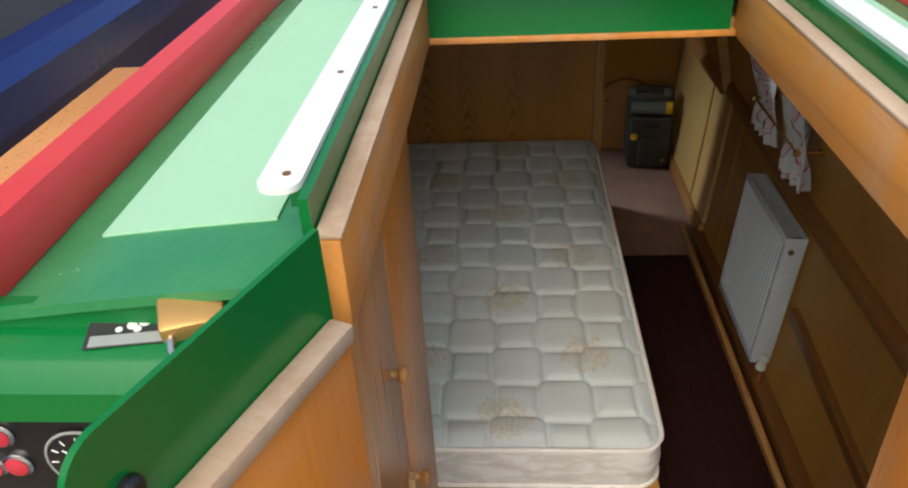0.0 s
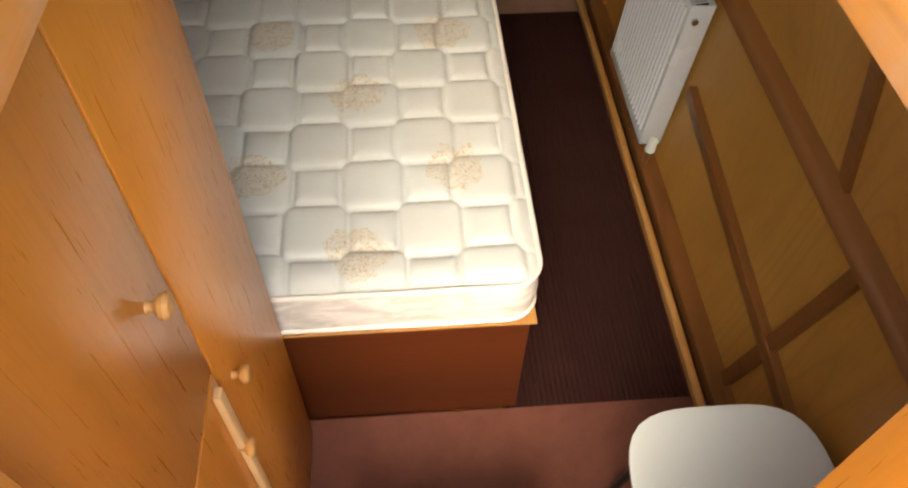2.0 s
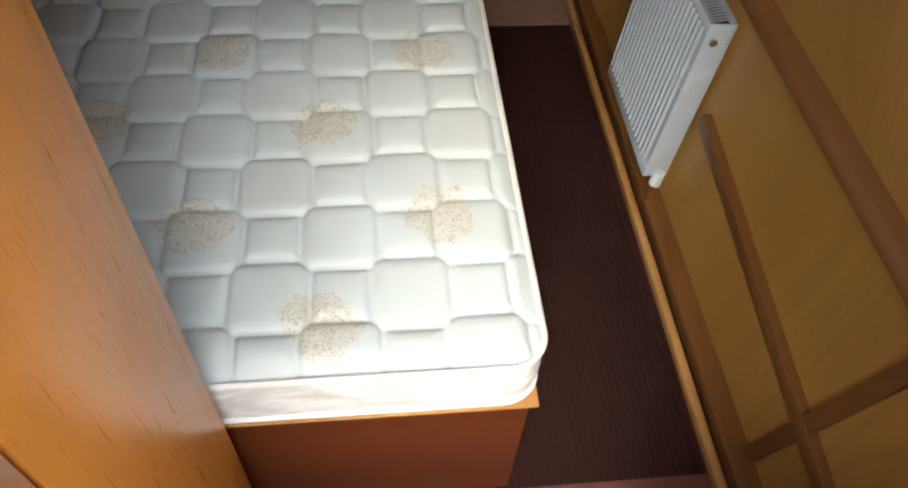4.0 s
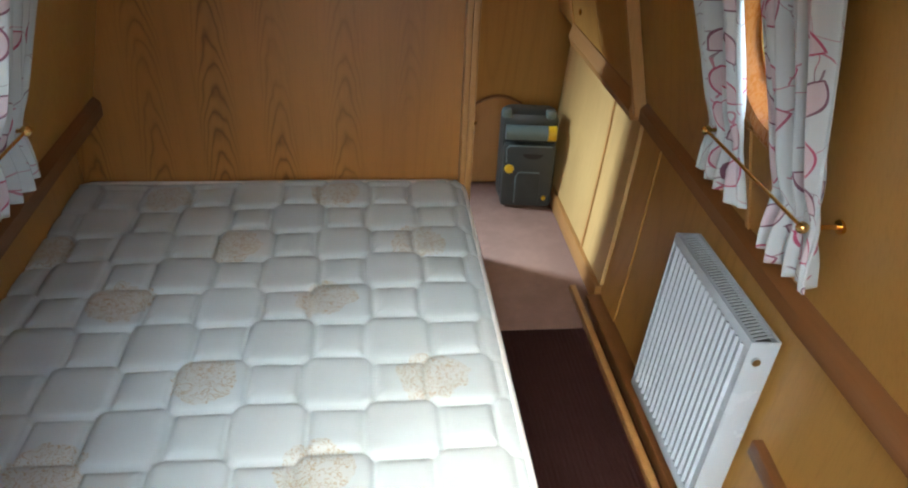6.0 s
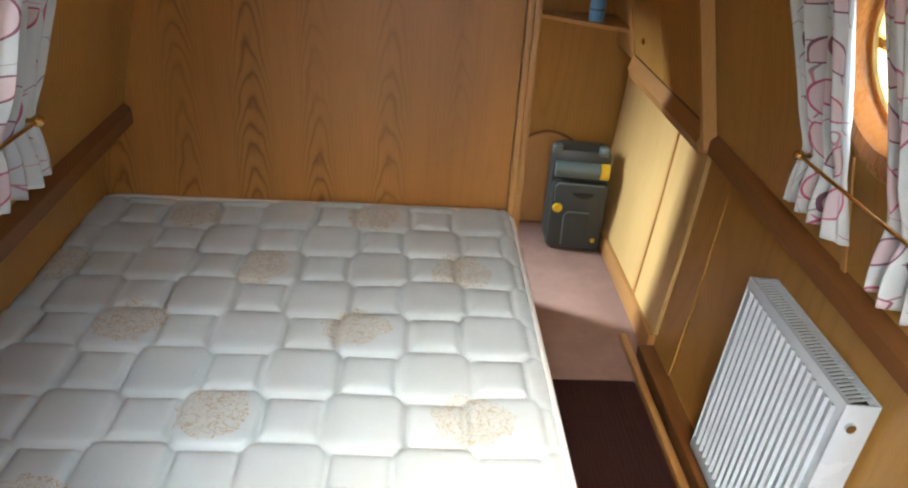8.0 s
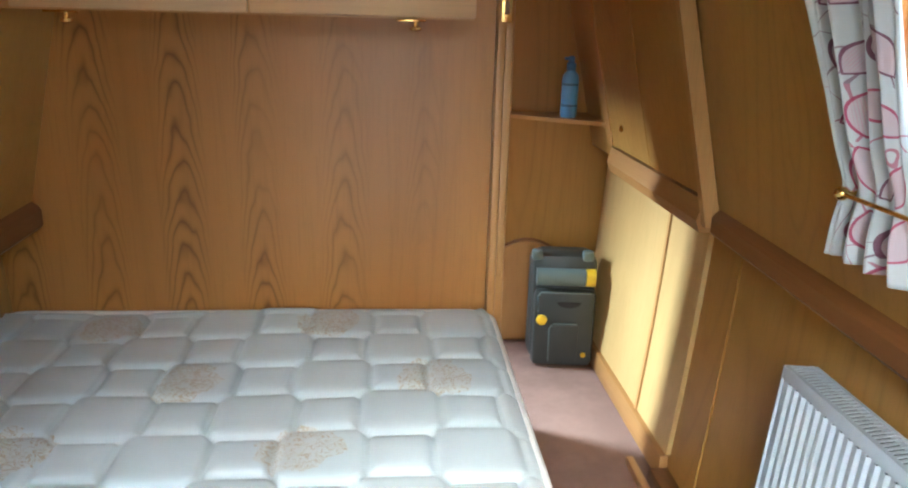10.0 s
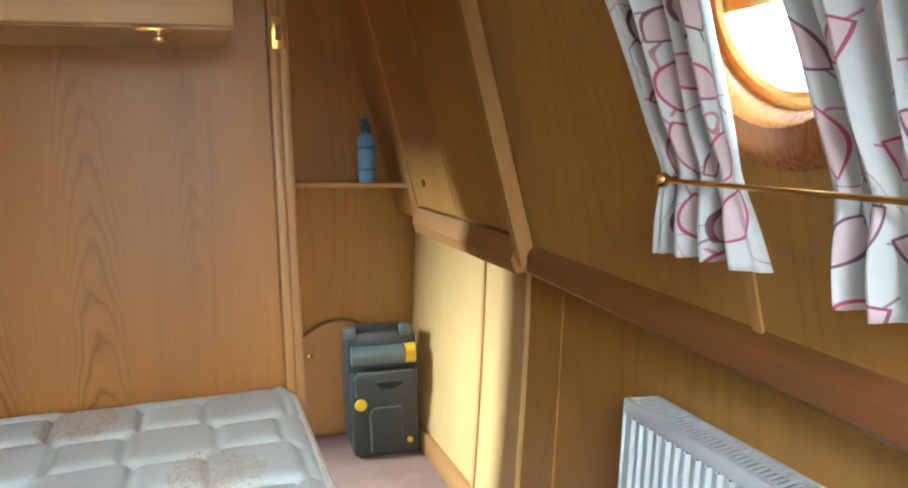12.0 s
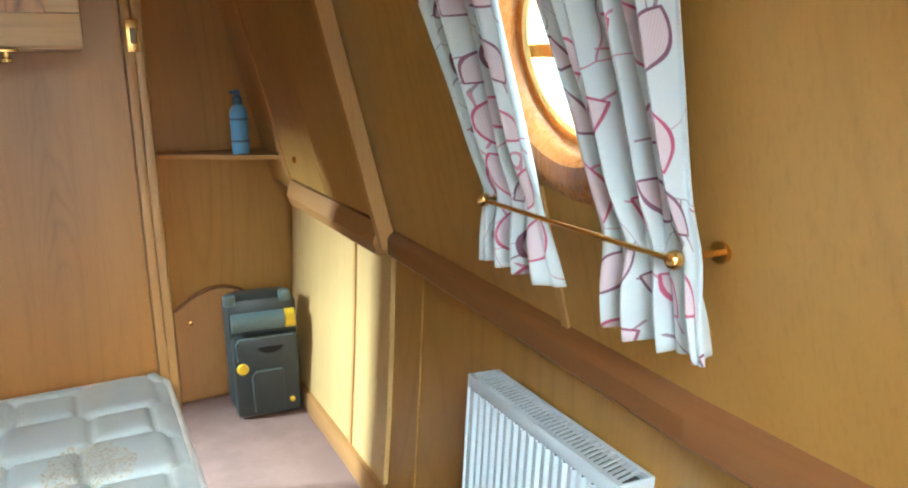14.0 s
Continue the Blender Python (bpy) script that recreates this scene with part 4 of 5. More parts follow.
bottle = thing("spray_bottle", "pale blue plastic spray bottle with a dark cap", "bottle", "", (0.462, 3.055, 1.0635))
bm = bmesh.new()
lathe(bm, [(0.030, 0.0), (0.033, 0.004), (0.033, 0.150), (0.030, 0.168), (0.019, 0.182), (0.016, 0.188)], Matrix.Identity(4), 28)
part("body", bm, m_bottle, bottle)
bm = bmesh.new()
lathe(bm, [(0.0335, 0.128), (0.0335, 0.136)], Matrix.Identity(4), 28)
part("label_line", bm, m_bottle_cap, bottle, "dark printed line")
bm = bmesh.new()
lathe(bm, [(0.0335, 0.045), (0.0337, 0.046), (0.0337, 0.052), (0.0335, 0.053)], Matrix.Identity(4), 28)
part("label_band", bm, m_bottle_cap, bottle, "dark printed band")
bm = bmesh.new()
lathe(bm, [(0.018, 0.186), (0.019, 0.190), (0.019, 0.212), (0.012, 0.220), (0.012, 0.238), (0.008, 0.242)], Matrix.Identity(4), 20)
box(bm, -0.028, 0.006, -0.007, 0.007, 0.226, 0.238, bevel=0.002)
part("cap", bm, m_bottle_cap, bottle)

# upper lockers on the leaning side
PROUD = 0.036


def leaning_panel(bm, y0, y1, z0, z1, proud, thick=0.016):
    extrude_y(bm, [(upper_x(z0) - proud, z0), (upper_x(z1) - proud, z1), (upper_x(z1) - proud + thick, z1), (upper_x(z0) - proud + thick, z0)], y0, y1)


ul = thing("side_locker", "oak locker with plain doors on the leaning cabin side", "locker", "", (0, 0, 0.93))
for name, y0, y1, z0, z1, pr in (("door", 1.924, 2.330, 1.00, 1.755, PROUD), ("door", 2.336, 2.745, 1.00, 1.755, PROUD)):
    bm = bmesh.new()
    leaning_panel(bm, y0, y1, z0, z1, pr)
    for v_ in bm.verts:
        v_.co.z -= 0.93
    d = part(name, bm, m_wall, ul)
    if y0 > 2:
        bm = bmesh.new()
        lathe(bm, [(0.011, 0.0), (0.013, 0.003), (0.010, 0.008), (0.004, 0.010)], Matrix.Translation((upper_x(1.083) - PROUD, 2.594, 1.083 - 0.93)) @ Matrix.Rotation(radians(-90), 4, "Y"), 16)
        part("finger_pull", bm, m_brass, d, "brass finger pull")
bm = bmesh.new()
extrude_y(bm, [(0.562, 0.0), (0.577, 0.055), (0.640, 0.055), (0.705, 0.0), (0.705, -0.035), (0.575, -0.035)], 1.922, 2.80)
part("bottom_rail", bm, m_trim_y, ul, "oak rail under the locker doors")
bm = bmesh.new()
leaning_panel(bm, 2.746, 2.80, 1.00, 1.755, PROUD + 0.004, 0.050)
for v_ in bm.verts:
    v_.co.z -= 0.93
part("end_stile", bm, m_trim, ul)
bm = bmesh.new()
leaning_panel(bm, 1.890, 1.920, 0.918, 1.762, 0.046, 0.042)
setting("pillar_trim", bm, m_trim, "oak cover strip between wall and locker", "trim")
bm = bmesh.new()
for a, b in zip(LOW, LOW[1:]):
    if b > 0.91:
        b = 0.86
    extrude_y(bm, [(lower_x(a) - 0.006, max(a, 0.008)), (lower_x(b) - 0.006, b), (lower_x(b) - 0.001, b), (lower_x(a) - 0.001, max(a, 0.008))], 1.905, 2.092)
setting("pillar_lower", bm, m_wall, "oak pillar board on the lower wall", "trim")

# lower lockers with pale bowed doors
ll = thing("low_locker", "low locker with pale bowed plywood doors", "locker", "", (0.69, 2.5, 0.0))


def bowed(bm, y0, y1, z0, z1, proud, thick, bend=0.0):
    n = 10
    f = [z0 + (z1 - z0) * q / n for q in range(n + 1)]
    for a, b in zip(f, f[1:]):
        ca, cb = bend * math.sin(math.pi * (a - z0) / (z1 - z0)), bend * math.sin(math.pi * (b - z0) / (z1 - z0))
        vs = []
        for y, sgn in ((y0, 1), (y1, 0)):
            vs += [bm.verts.new((lower_x(z) - proud + d - 0.69, y + c * (1 if y == y0 else 1) - 2.5, z)) for z, c, d in ((a, ca, 0), (b, cb, 0), (b, cb, thick), (a, ca, thick))]
        p, q = vs[:4], vs[4:]
        for i in range(4):
            j = (i + 1) % 4
            if not (i == 1 and b != f[-1]) and not (i == 3 and a != f[0]):
                bm.faces.new((p[i], p[j], q[j], q[i]))
        bm.faces.new(p[::-1])
        bm.faces.new(q)
    bmesh.ops.remove_doubles(bm, verts=bm.verts[:], dist=0.0002)


for y0, y1 in ((2.096, 2.392), (2.412, 3.19)):
    bm = bmesh.new()
    bowed(bm, y0, y1, 0.10, 0.875, 0.020, 0.018)
    part("door", bm, m_locker, ll)
bm = bmesh.new()
bowed(bm, 2.393, 2.411, 0.10, 0.875, 0.026, 0.022)
part("cover_strip", bm, m_trim, ll)
bm = bmesh.new()
box(bm, 0.612 - 0.69, 0.64 - 0.69, 2.094 - 2.5, 3.230 - 2.5, 0.008, 0.098, bevel=0.003)
part("plinth", bm, m_trim_y, ll)

# toilet waste cassette standing on end
case = thing("toilet_cassette", "dark grey portable toilet waste cassette with yellow caps standing on end", "cassette", "", (0.478, 3.02, 0.008))
case.rotation_euler = (0, 0, radians(-6))
case.scale = (1.12, 1.0, 1.08)
bm = bmesh.new()
box(bm, -0.125, 0.125, -0.055, 0.100, 0.012, 0.462, bevel=0.042)
part("tank", bm, m_case, case)
bm = bmesh.new()
box(bm, -0.112, 0.122, -0.092, -0.040, 0.004, 0.325, bevel=0.024)
front = part("front_shell", bm, m_case, case)
bm = bmesh.new()
box(bm, -0.045, 0.060, -0.100, -0.0925, 0.030, 0.185, bevel=0.003)
part("flap", bm, m_case, front)
bm = bmesh.new()
sweep(bm, [(-0.048, -0.098, 0.03), (-0.050, -0.100, 0.17), (-0.035, -0.100, 0.19), (0.055, -0.100, 0.19)], 0.003, 6)
sweep(bm, [(-0.095, -0.094, 0.235), (-0.098, -0.094, 0.30), (-0.085, -0.094, 0.318), (0.10, -0.094, 0.318)], 0.0035, 6)
part("ribs", bm, m_case_l, front)
bm = bmesh.new()
tube(bm, (-0.105, -0.072, 0.375), (0.075, -0.072, 0.375), 0.034, None, 24)
part("handle_roll", bm, m_case_l, case, "grey rounded pull handle")
bm = bmesh.new()
tube(bm, (0.078, -0.072, 0.375), (0.112, -0.072, 0.375), 0.035, None, 24)
part("spout_cap", bm, m_yellow, case, "yellow spout cap")
for x in (-0.105, 0.085):
    bm = bmesh.new()
    box(bm, x - 0.02, x + 0.02, -0.06, -0.02, 0.435, 0.475, bevel=0.008)
    part("lug", bm, m_case_l, case)
bm = bmesh.new()
lathe(bm, [(0.020, 0.0), (0.021, 0.006), (0.019, 0.014), (0.010, 0.017)], Matrix.Translation((-0.080, -0.092, 0.205)) @ FACE, 20)
part("vent_button", bm, m_yellow, case, "yellow vent button")
bm = bmesh.new()
lathe(bm, [(0.010, 0.0), (0.010, 0.008), (0.004, 0.010)], Matrix.Translation((0.085, -0.092, 0.060)) @ FACE, 14)
part("small_cap", bm, m_yellow, case, "small yellow plug")
# no hollow is cut here: a flat black plate gives the grip's shade
bm = bmesh.new()
pts = [(0.045 * math.cos(radians(a)), 0.28 + 0.026 * math.sin(radians(a))) for a in range(180, 361, 15)]
lo = [bm.verts.new((0.02 + x, -0.0935, z)) for x, z in pts]
hi = [bm.verts.new((0.02 + x, -0.088, z)) for x, z in pts]
for q in range(len(pts)):
    j = (q + 1) % len(pts)
    bm.faces.new((lo[q], lo[j], hi[j], hi[q]))
bm.faces.new(lo)
bm.faces.new(hi[::-1])
part("grip_shade", bm, m_black, front, "black plate painted as the shade of a grip recess")

# ---- radiator ----
rad_ = thing("radiator", "white fluted steel panel radiator with a top grille", "radiator", "", (0.603, 1.206, 0.130))
rad_.rotation_euler = (0, radians(4), 0)
RW, RH, RD = 0.259, 0.592, 0.040
bm = bmesh.new()
n_f = 17
prof = [(-RD + 0.004, -RW + 0.004)]
for q in range(n_f):
    yc = -RW + 0.022 + (2 * RW - 0.044) * (q + 0.5) / n_f
    hw = (2 * RW - 0.044) / n_f / 2
    prof += [(-RD + 0.004, yc - hw * 0.98), (-RD + 0.004, yc - hw * 0.42), (-RD - 0.005, yc - hw * 0.14), (-RD - 0.005, yc + hw * 0.30), (-RD + 0.004, yc + hw * 0.60)]
prof += [(-RD + 0.004, RW - 0.004)]
lo = [bm.verts.new((x, y, 0.040)) for x, y in prof]
hi = [bm.verts.new((x, y, RH - 0.030)) for x, y in prof]
for q in range(len(prof) - 1):
    bm.faces.new((lo[q], lo[q + 1], hi[q + 1], hi[q]))
part("fluted_panel", bm, m_rad, rad_)
bm = bmesh.new()
box(bm, -RD, -RD + 0.012, -RW, RW, RH - 0.031, RH - 0.004, bevel=0.003)
part("top_header", bm, m_rad, rad_)
bm = bmesh.new()
box(bm, -RD, -RD + 0.012, -RW, RW, 0.0, 0.041, bevel=0.003)
part("bottom_header", bm, m_rad, rad_)
bm = bmesh.new()
box(bm, 0.026, 0.036, -RW, RW, 0.0, RH - 0.004, bevel=0.002)
part("back_panel", bm, m_rad, rad_)
for y in (-RW - 0.002, RW - 0.004):
    bm = bmesh.new()
    box(bm, -RD - 0.001, 0.038, y, y + 0.006, 0.003, RH, bevel=0.002)
    part("side_panel", bm, m_rad, rad_)
bm = bmesh.new()
box(bm, -RD - 0.001, -RD + 0.012, -RW, RW, RH - 0.0035, RH)
box(bm, 0.028, 0.038, -RW, RW, RH - 0.0035, RH)
for q in range(39):
    y = -RW + 0.010 + q * (2 * RW - 0.02) / 38.5
    vs = box(bm, -RD + 0.011, 0.029, y - 0.0030, y + 0.0030, RH - 0.0035, RH - 0.0003)
    for v_ in vs:
        v_.co.y += 0.25 * (v_.co.x + RD)
part("top_grille", bm, m_rad, rad_)
# near-black filler: the shade behind the grille slots is put into its colour
bm = bmesh.new()
box(bm, -RD + 0.013, 0.025, -RW + 0.005, RW - 0.005, 0.02, RH - 0.012)
part("inner_shade", bm, m_slot_shade, rad_, "dark filler for the shade inside the radiator")
bm = bmesh.new()
tube(bm, (-0.015, -RW - 0.003, RH - 0.055), (-0.015, -RW - 0.012, RH - 0.055), 0.011, None, 16)
part("plug", bm, m_chrome, rad_, "steel blanking plug")
bm = bmesh.new()
tube(bm, (-0.005, -RW - 0.030, 0.0), (-0.005, -RW - 0.030, 0.050), 0.020, 0.017, 18)
tube(bm, (-0.005, -RW + 0.01, 0.018), (-0.005, -RW - 0.030, 0.018), 0.010, None, 14)
part("valve_cap", bm, m_plastic_w, rad_, "white plastic valve cap")
bm = bmesh.new()
tube(bm, (-0.005, -RW - 0.030, -0.088), (-0.005, -RW - 0.030, 0.0), 0.009, None, 12)
tube(bm, (-0.005, -RW - 0.030, -0.03), (-0.005, -RW - 0.030, 0.0), 0.014, None, 8)
part("pipe", bm, m_dado, rad_, "dark copper pipe tail")
for y in (-0.18, 0.18):
    bm = bmesh.new()
    box(bm, 0.0365, 0.056, y - 0.02, y + 0.02, 0.10, 0.50)
    part("bracket", bm, m_rad, rad_)

# ---- battens on the starboard wall ----
bm = bmesh.new()
vs = box(bm, 0, 0.030, -0.76, 0.895, 0, 0.045, bevel=0.004)
for v_ in vs:
    t_ = (v_.co.y - 0.04) / 0.855
    z = 0.305 + 0.10 * t_ + v_.co.z
    v_.co = Vector((lower_x(z) - 0.029 + v_.co.x, v_.co.y, z))
setting("batten_wall", bm, m_dado, "dark stained batten on the lower wall lining", "trim")
bm = bmesh.new()
zz = [0.06 + q * (0.860 - 0.06) / 8 for q in range(9)]
prof = [(lower_x(z) - 0.024, z) for z in zz] + [(lower_x(z) - 0.001, z) for z in reversed(zz)]
extrude_y(bm, prof, 0.0, 0.042)
for v_ in bm.verts:
    v_.co.y += 0.010 - 0.16 * v_.co.z
setting("batten_upright", bm, m_dado, "dark stained upright batten on the lower wall", "trim")
bm = bmesh.new()
leaning_panel(bm, -0.010, 0.030, 0.942, 1.70, 0.014, 0.013)
setting("batten_upper", bm, m_dado, "dark stained upright batten on the leaning wall", "trim")
bm = bmesh.new()
leaning_panel(bm, 1.105, 1.125, 0.942, 1.20, 0.006, 0.005)
setting("panel_seam", bm, m_trim, "oak bead over a panel seam", "trim")


# ---- portholes and curtains ----
def porthole(flip):
    s = -1 if flip else 1
    x0 = upper_x(PORT_Z)
    x0 = mirror(x0) if flip else x0
    ob = thing("porthole", "round brass-framed porthole in a turned wooden liner", "porthole", "portholes", (x0, PORT_Y, PORT_Z))
    # local axis pointing into the cabin, square to the leaning wall
    lean = math.atan(0.24)
    axis = Vector((-s * math.cos(lean), 0, -math.sin(lean)))
    M = axis.to_track_quat("Z", "Y").to_matrix().to_4x4()

    def ringpart(name, prof, mat, label="", parent=None):
        bm = bmesh.new()
        seg = 48
        rr = [[bm.verts.new(M @ Vector((r * math.cos(2 * math.pi * q / seg), r * math.sin(2 * math.pi * q / seg), h))) for q in range(seg)] for r, h in prof]
        for a, b in zip(rr, rr[1:] + rr[:1]):
            for q in range(seg):
                j = (q + 1) % seg
                bm.faces.new((a[q], a[j], b[j], b[q]))
        return part(name, bm, mat, parent or ob, label)

    ringpart("liner", [(0.150, -0.055), (0.150, -0.010), (0.162, 0.012), (0.172, 0.012), (0.186, 0.016), (0.205, 0.014), (0.222, 0.002), (0.222, -0.004), (0.196, -0.004), (0.196, -0.055)], m_bronze, "turned varnished wooden liner")
    fr = ringpart("brass_frame", [(0.128, -0.060), (0.128, -0.038), (0.134, -0.032), (0.149, -0.032), (0.149, -0.060)], m_brass, "polished brass rim")
    bm = bmesh.new()
    box(bm, -0.128, 0.128, -0.011, 0.011, -0.050, -0.040, bevel=0.003)
    for v_ in bm.verts:
        v_.co = M @ Vector((v_.co.y, v_.co.x, v_.co.z)) if abs((M @ Vector((1, 0, 0))).y) < 0.5 else M @ v_.co
    part("bar", bm, m_brass, fr, "brass cross bar")
    bm = bmesh.new()
    lathe(bm, [(0.1275, -0.058), (0.1275, -0.054)], M, 48)
    g = part("pane", bm, m_glass, fr, "clear glass")
    g.visible_shadow = False
    return ob


porthole(False)
porthole(True)


def curtain(flip, ya, yb, yrod_a, yrod_b, ylow_a, ylow_b, folds, seed):
    """One gathered curtain hanging along the leaning wall and held by the lower rod."""
    f = mirror if flip else (lambda x: x)
    s = 1 if flip else -1
    ob = thing("curtain", "white cotton curtain with pink leaf print, tied by a rod", "curtain", "curtains at the portholes", (f(0.5), (yrod_a + yrod_b) / 2, 1.18))
    o = ob.location
    nx_, nz_ = 90, 60
    bm = bmesh.new()
    uvl = bm.loops.layers.uv.new("UVMap")
    zt, zr, zl = 1.70, 1.180, 1.052
    rng = random.Random(seed)
    ph = [rng.uniform(0, 6.28) for _ in range(4)]
    grid = []
    for i in range(nx_ + 1):
        a = i / nx_
        col = []
        for j in range(nz_ + 1):
            b = j / nz_
            z = zt + (zl - zt) * b
            if z > zr:
                t = (zt - z) / (zt - zr)
                e = t * t * (3 - 2 * t)
                y0, y1 = ya + (yrod_a - ya) * e, yb + (yrod_b - yb) * e
            else:
                t = (zr - z) / (zr - zl)
                y0, y1 = yrod_a + (ylow_a - yrod_a) * t, yrod_b + (ylow_b - yrod_b) * t
            pinch = math.exp(-((z - zr) / 0.05) ** 2)
            amp = 0.022 * (1 - 0.62 * pinch)
            w = math.sin(2 * math.pi * folds * a + ph[0] + 0.5 * math.sin(3 * b + ph[1])) + 0.45 * math.sin(2 * math.pi * folds * 2.3 * a + ph[2] + 1.5 * b)
            w -= 2.3 * (1 - 0.4 * pinch) * math.exp(-((a - 0.60 - 0.03 * b) / 0.028) ** 2)
            base_x = upper_x(z) - 0.034 - (0.020 if z > zr else 0.020 + 0.020 * (zr - z) / (zr - zl))
            y = y0 + (y1 - y0) * a + 0.004 * math.sin(2 * math.pi * folds * a * 1.0 + ph[3]) * (1 - pinch)
            zz_ = z - 0.010 * math.sin(2.0 * a + ph[1]) * b
            col.append(bm.verts.new((f(base_x - amp * w) - o.x, y - o.y, zz_ - o.z)))
        grid.append(col)
    width = abs(yb - ya) * 1.55
    for i in range(nx_):
        for j in range(nz_):
            fc = bm.faces.new((grid[i][j], grid[i + 1][j], grid[i + 1][j + 1], grid[i][j + 1]))
            for lp, (ii, jj) in zip(fc.loops, ((i, j), (i + 1, j), (i + 1, j + 1), (i, j + 1))):
                lp[uvl].uv = (width * ii / nx_ + seed * 0.37, (zt - zl) * (1 - jj / nz_) + seed * 0.21)
    cloth = part("cloth", bm, m_curtain, ob)
    md = cloth.modifiers.new("thickness", "SOLIDIFY")
    md.thickness = 0.0015
    return ob


def curtain_rod(flip, z, y0, y1, off, label):
    f = mirror if flip else (lambda x: x)
    x = f(upper_x(z) - off)
    ob = thing("curtain_rod", label, "curtain rod", "curtain rods", (x, (y0 + y1) / 2, z))
    h = (y1 - y0) / 2
    bm = bmesh.new()
    tube(bm, (0, -h, 0), (0, h, 0), 0.0040, None, 12)
    part("bar", bm, m_brass, ob)
    for y in (-h, h):
        bm = bmesh.new()
        bmesh.ops.create_uvsphere(bm, u_segments=16, v_segments=10, radius=0.012, matrix=Matrix.Translation((0, y, 0)))
        part("finial", bm, m_brass, ob)
        bm = bmesh.new()
        d = f(upper_x(z)) - x
        tube(bm, (0, y, 0), (d, y, 0), 0.005, None, 10)
        tube(bm, (d * 0.9, y, 0), (d, y, 0), 0.014, None, 16)
        part("bracket", bm, m_brass, ob)


for flip in (False, True):
    curtain(flip, 1.300, 1.050, 1.205, 1.040, 1.230, 1.000, 3.4, 3 + flip)
    curtain(flip, 0.985, 0.690, 0.880, 0.700, 0.868, 0.680, 3.2, 7 + flip)
    curtain_rod(flip, 1.172, 0.725, 1.180, 0.078, "thin brass rod holding the curtains against the wall")
    curtain_rod(flip, 1.690, 0.66, 1.34, 0.065, "thin brass top curtain rod")

# ---- chair and step at the foot of the entrance ----
stool = thing("plastic_chair", "glossy white moulded plastic seat on dark legs", "chair", "", (0.405, -0.435, 0.0))
bm = bmesh.new()
seat_pts = []
for ring_f, z in ((0.02, 0.432), (0.5, 0.434), (0.82, 0.440), (0.95, 0.450), (1.0, 0.449), (1.0, 0.436), (0.97, 0.425), (0.80, 0.416), (0.02, 0.412)):
    rowv = []
    for q in range(48):
        a = 2 * math.pi * q / 48
        c, s_ = math.cos(a), math.sin(a)
        e = (abs(c) ** 3.6 + abs(s_) ** 3.6) ** (-1 / 3.6)
        rowv.append(bm.verts.new((0.235 * ring_f * e * c * (1.0 - 0.06 * s_), 0.20 * ring_f * e * s_, z)))
    seat_pts.append(rowv)
for a, b in zip(seat_pts, seat_pts[1:]):
    for q in range(48):
        j = (q + 1) % 48
        bm.faces.new((a[q], a[j], b[j], b[q]))
bm.faces.new(seat_pts[0])
bm.faces.new(seat_pts[-1][::-1])
part("seat", bm, m_plastic_w, stool)
for x, y in ((-0.17, 0.13), (0.17, 0.13), (-0.17, -0.13), (0.17, -0.13)):
    bm = bmesh.new()
    tube(bm, (x * 1.12, y * 1.15, 0.006), (x * 0.9, y * 0.9, 0.420), 0.011, None, 12)
    part("leg", bm, m_black, stool, "dark tubular leg")

step = thing("entrance_step", "pale wooden boarding step with a black tread", "step", "", (-0.235, -0.53, 0.0))
bm = bmesh.new()
box(bm, -0.200, 0.200, -0.145, 0.145, 0.232, 0.250)
part("tread", bm, m_black, step, "black non-slip tread")
for nm, a in (("edge", (-0.235, 0.235, 0.146, 0.172)), ("edge", (-0.235, 0.235, -0.172, -0.146))):
    bm = bmesh.new()
    box(bm, a[0], a[1], a[2], a[3], 0.215, 0.253, bevel=0.003)
    part(nm, bm, m_pale, step)
for x in (-0.235, 0.201):
    bm = bmesh.new()
    box(bm, x, x + 0.034, -0.172, 0.172, 0.006, 0.214, bevel=0.003)
    part("side_board", bm, m_pale, step)
    bm = bmesh.new()
    box(bm, x, x + 0.034, 0.120, 0.185, 0.2535, 0.268, bevel=0.003)
    part("cleat", bm, m_pale, step)

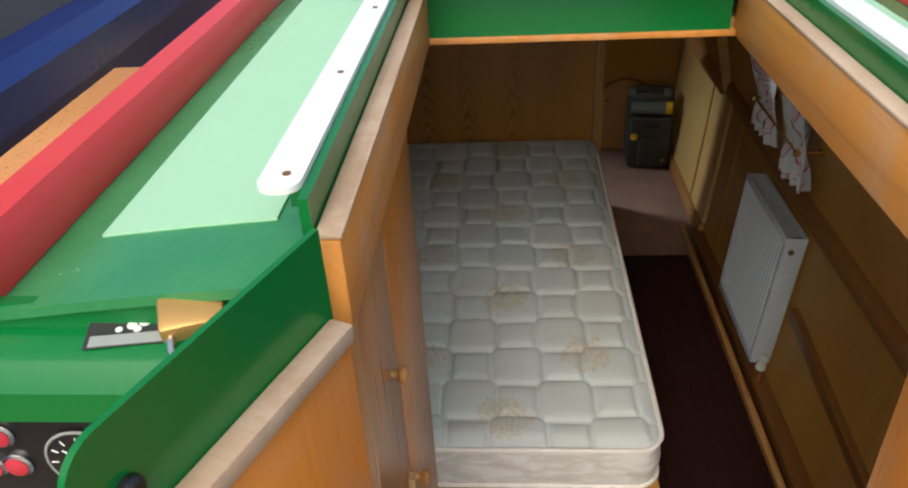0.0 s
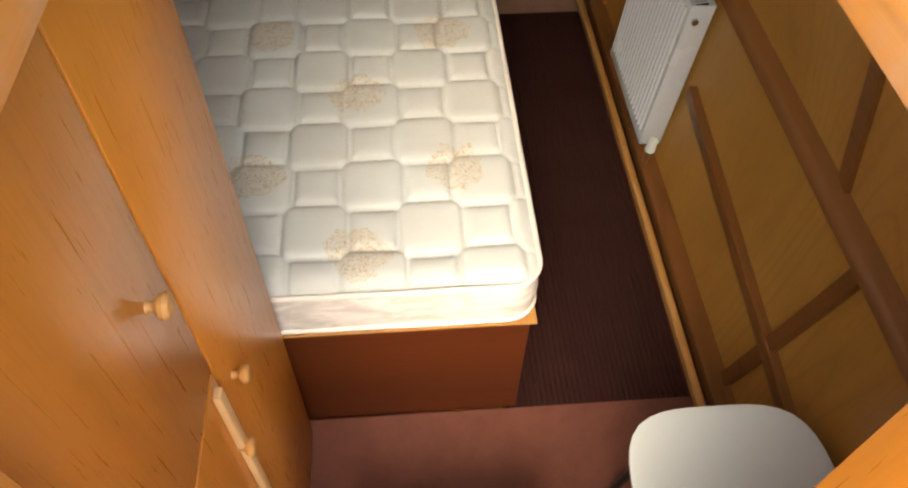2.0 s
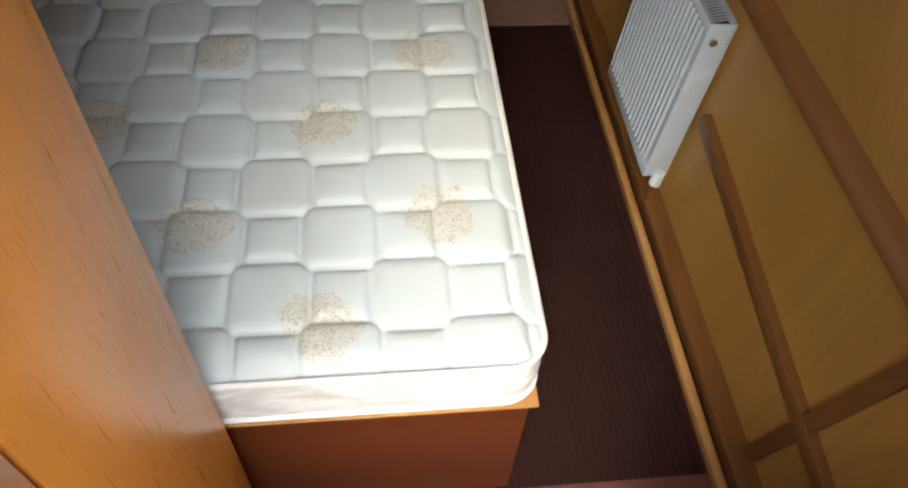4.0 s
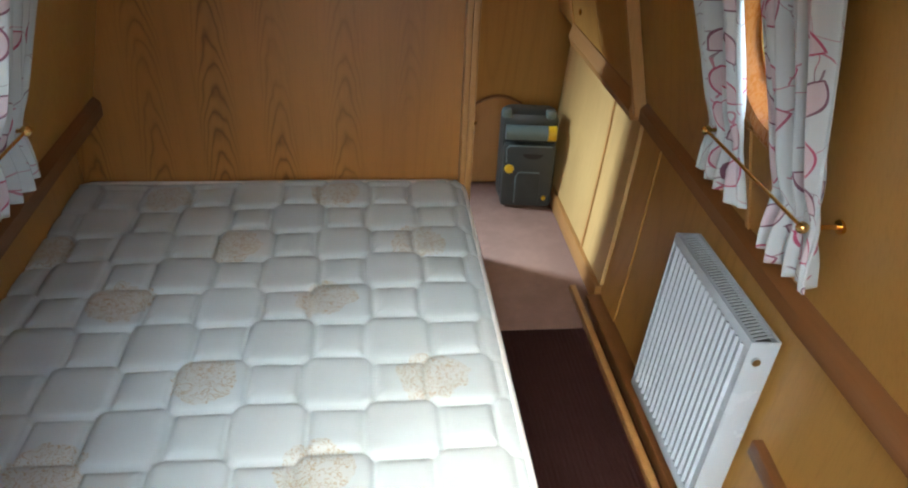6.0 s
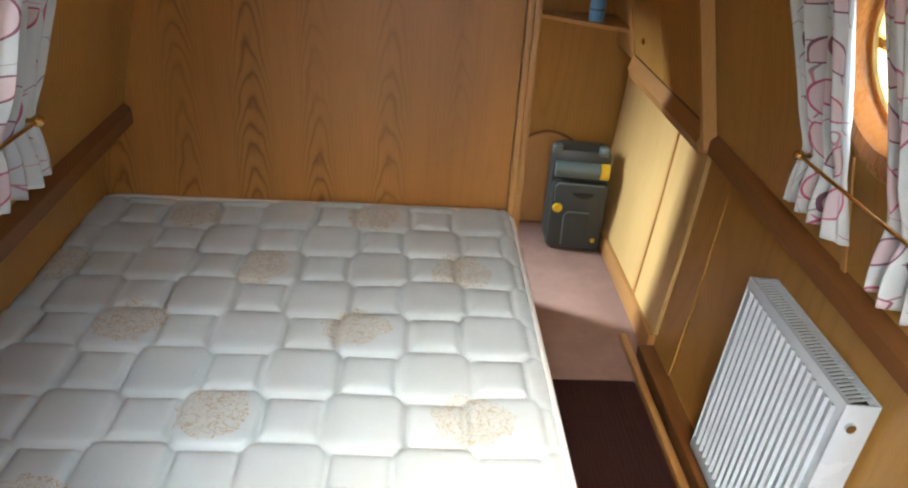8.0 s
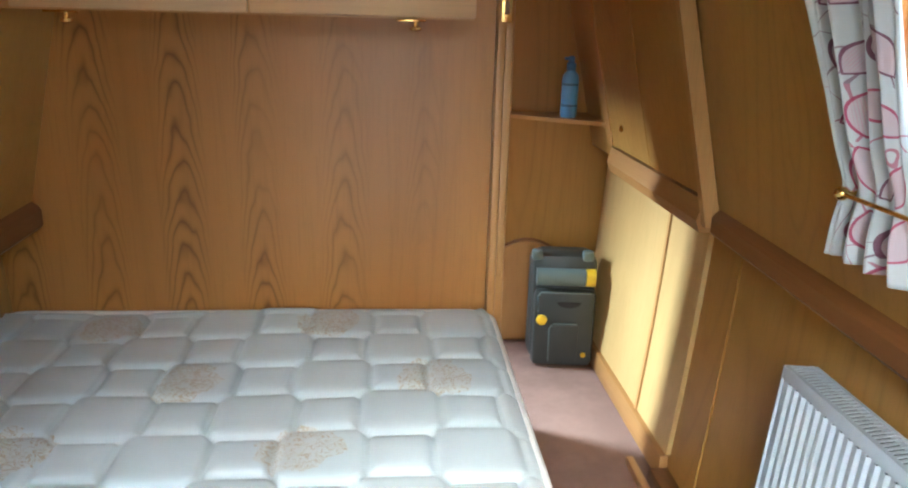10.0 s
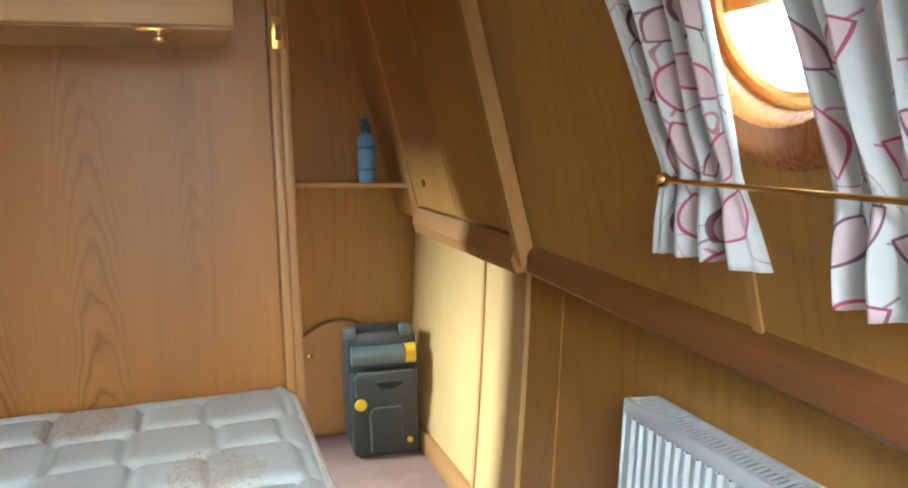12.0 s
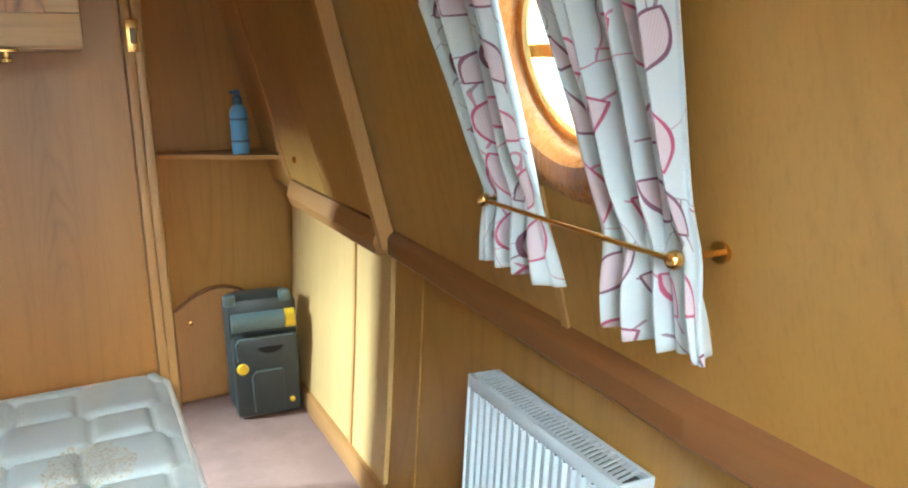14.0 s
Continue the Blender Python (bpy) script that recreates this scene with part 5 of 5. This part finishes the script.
# ---- outside: deck, water, jetty, neighbouring boat, far bank ----
setting("deck", bx(-1.40, 0.86, -3.2, AFT - 0.06, 0.50, 0.55), m_grey, "dark steel stern deck", "deck")
bm = bmesh.new()
X0, X1, Y0, Y1, FAR = -1.42, 0.88, -3.2, 6.0, 400.0
for xa, xb, ya, yb in ((-FAR, X0, -FAR, FAR), (X1, FAR, -FAR, FAR), (X0, X1, -FAR, Y0), (X0, X1, Y1, FAR)):
    q = [bm.verts.new(p) for p in ((xa, ya, 0.30), (xb, ya, 0.30), (xb, yb, 0.30), (xa, yb, 0.30))]
    bm.faces.new(q)
setting("water", bm, m_water, "dull greenish canal water", "water")
jet = thing("jetty", "brown weathered timber jetty between the boats", "jetty", "", (-1.9, 2, 0.3))
for q in range(5):
    bm = bmesh.new()
    x = -0.40 + q * 0.175
    box(bm, x, x + 0.168, -6, 14, 0.42, 0.46, bevel=0.004)
    part("plank", bm, m_plank, jet)
for y in (-5, -2, 1, 4, 7, 10):
    bm = bmesh.new()
    box(bm, -0.36, 0.42, y, y + 0.12, -0.4, 0.419)
    part("bearer", bm, m_plank, jet)
boat = thing("neighbouring_boat", "navy blue moored boat with a grey cover", "boat", "", (-3.2, 2, 0.66))
bm = bmesh.new()
extrude_y(bm, [(-1.0, -0.6), (-1.0, 0.66), (0.80, 0.66), (0.88, 0.60), (0.88, 0.44), (0.80, 0.40), (0.78, -0.6)], -6, 12)
part("hull", bm, m_blue, boat)
bm = bmesh.new()
extrude_y(bm, [(-0.85, 0.661), (-0.75, 1.35), (0.35, 1.35), (0.62, 0.661)], -5, 11)
part("cover", bm, m_grey, boat)
for y in (-1.2, 1.8):
    bm = bmesh.new()
    box(bm, 0.79, 0.86, y, y + 0.25, 0.662, 0.70, bevel=0.008)
    part("cleat", bm, m_chrome, boat)
bm = bmesh.new()
for xs in (-60, 60):
    q = [bm.verts.new(p) for p in ((xs, -90, 0.25), (xs, 90, 0.25), (xs * 1.03, 90, 7), (xs * 1.03, -90, 7))]
    bm.faces.new(q)
for ys in (-90, 90):
    q = [bm.verts.new(p) for p in ((-62, ys, 0.25), (62, ys, 0.25), (62, ys * 1.02, 7), (-62, ys * 1.02, 7))]
    bm.faces.new(q)
setting("backdrop", bm, m_bank, "distant green bank", "backdrop")
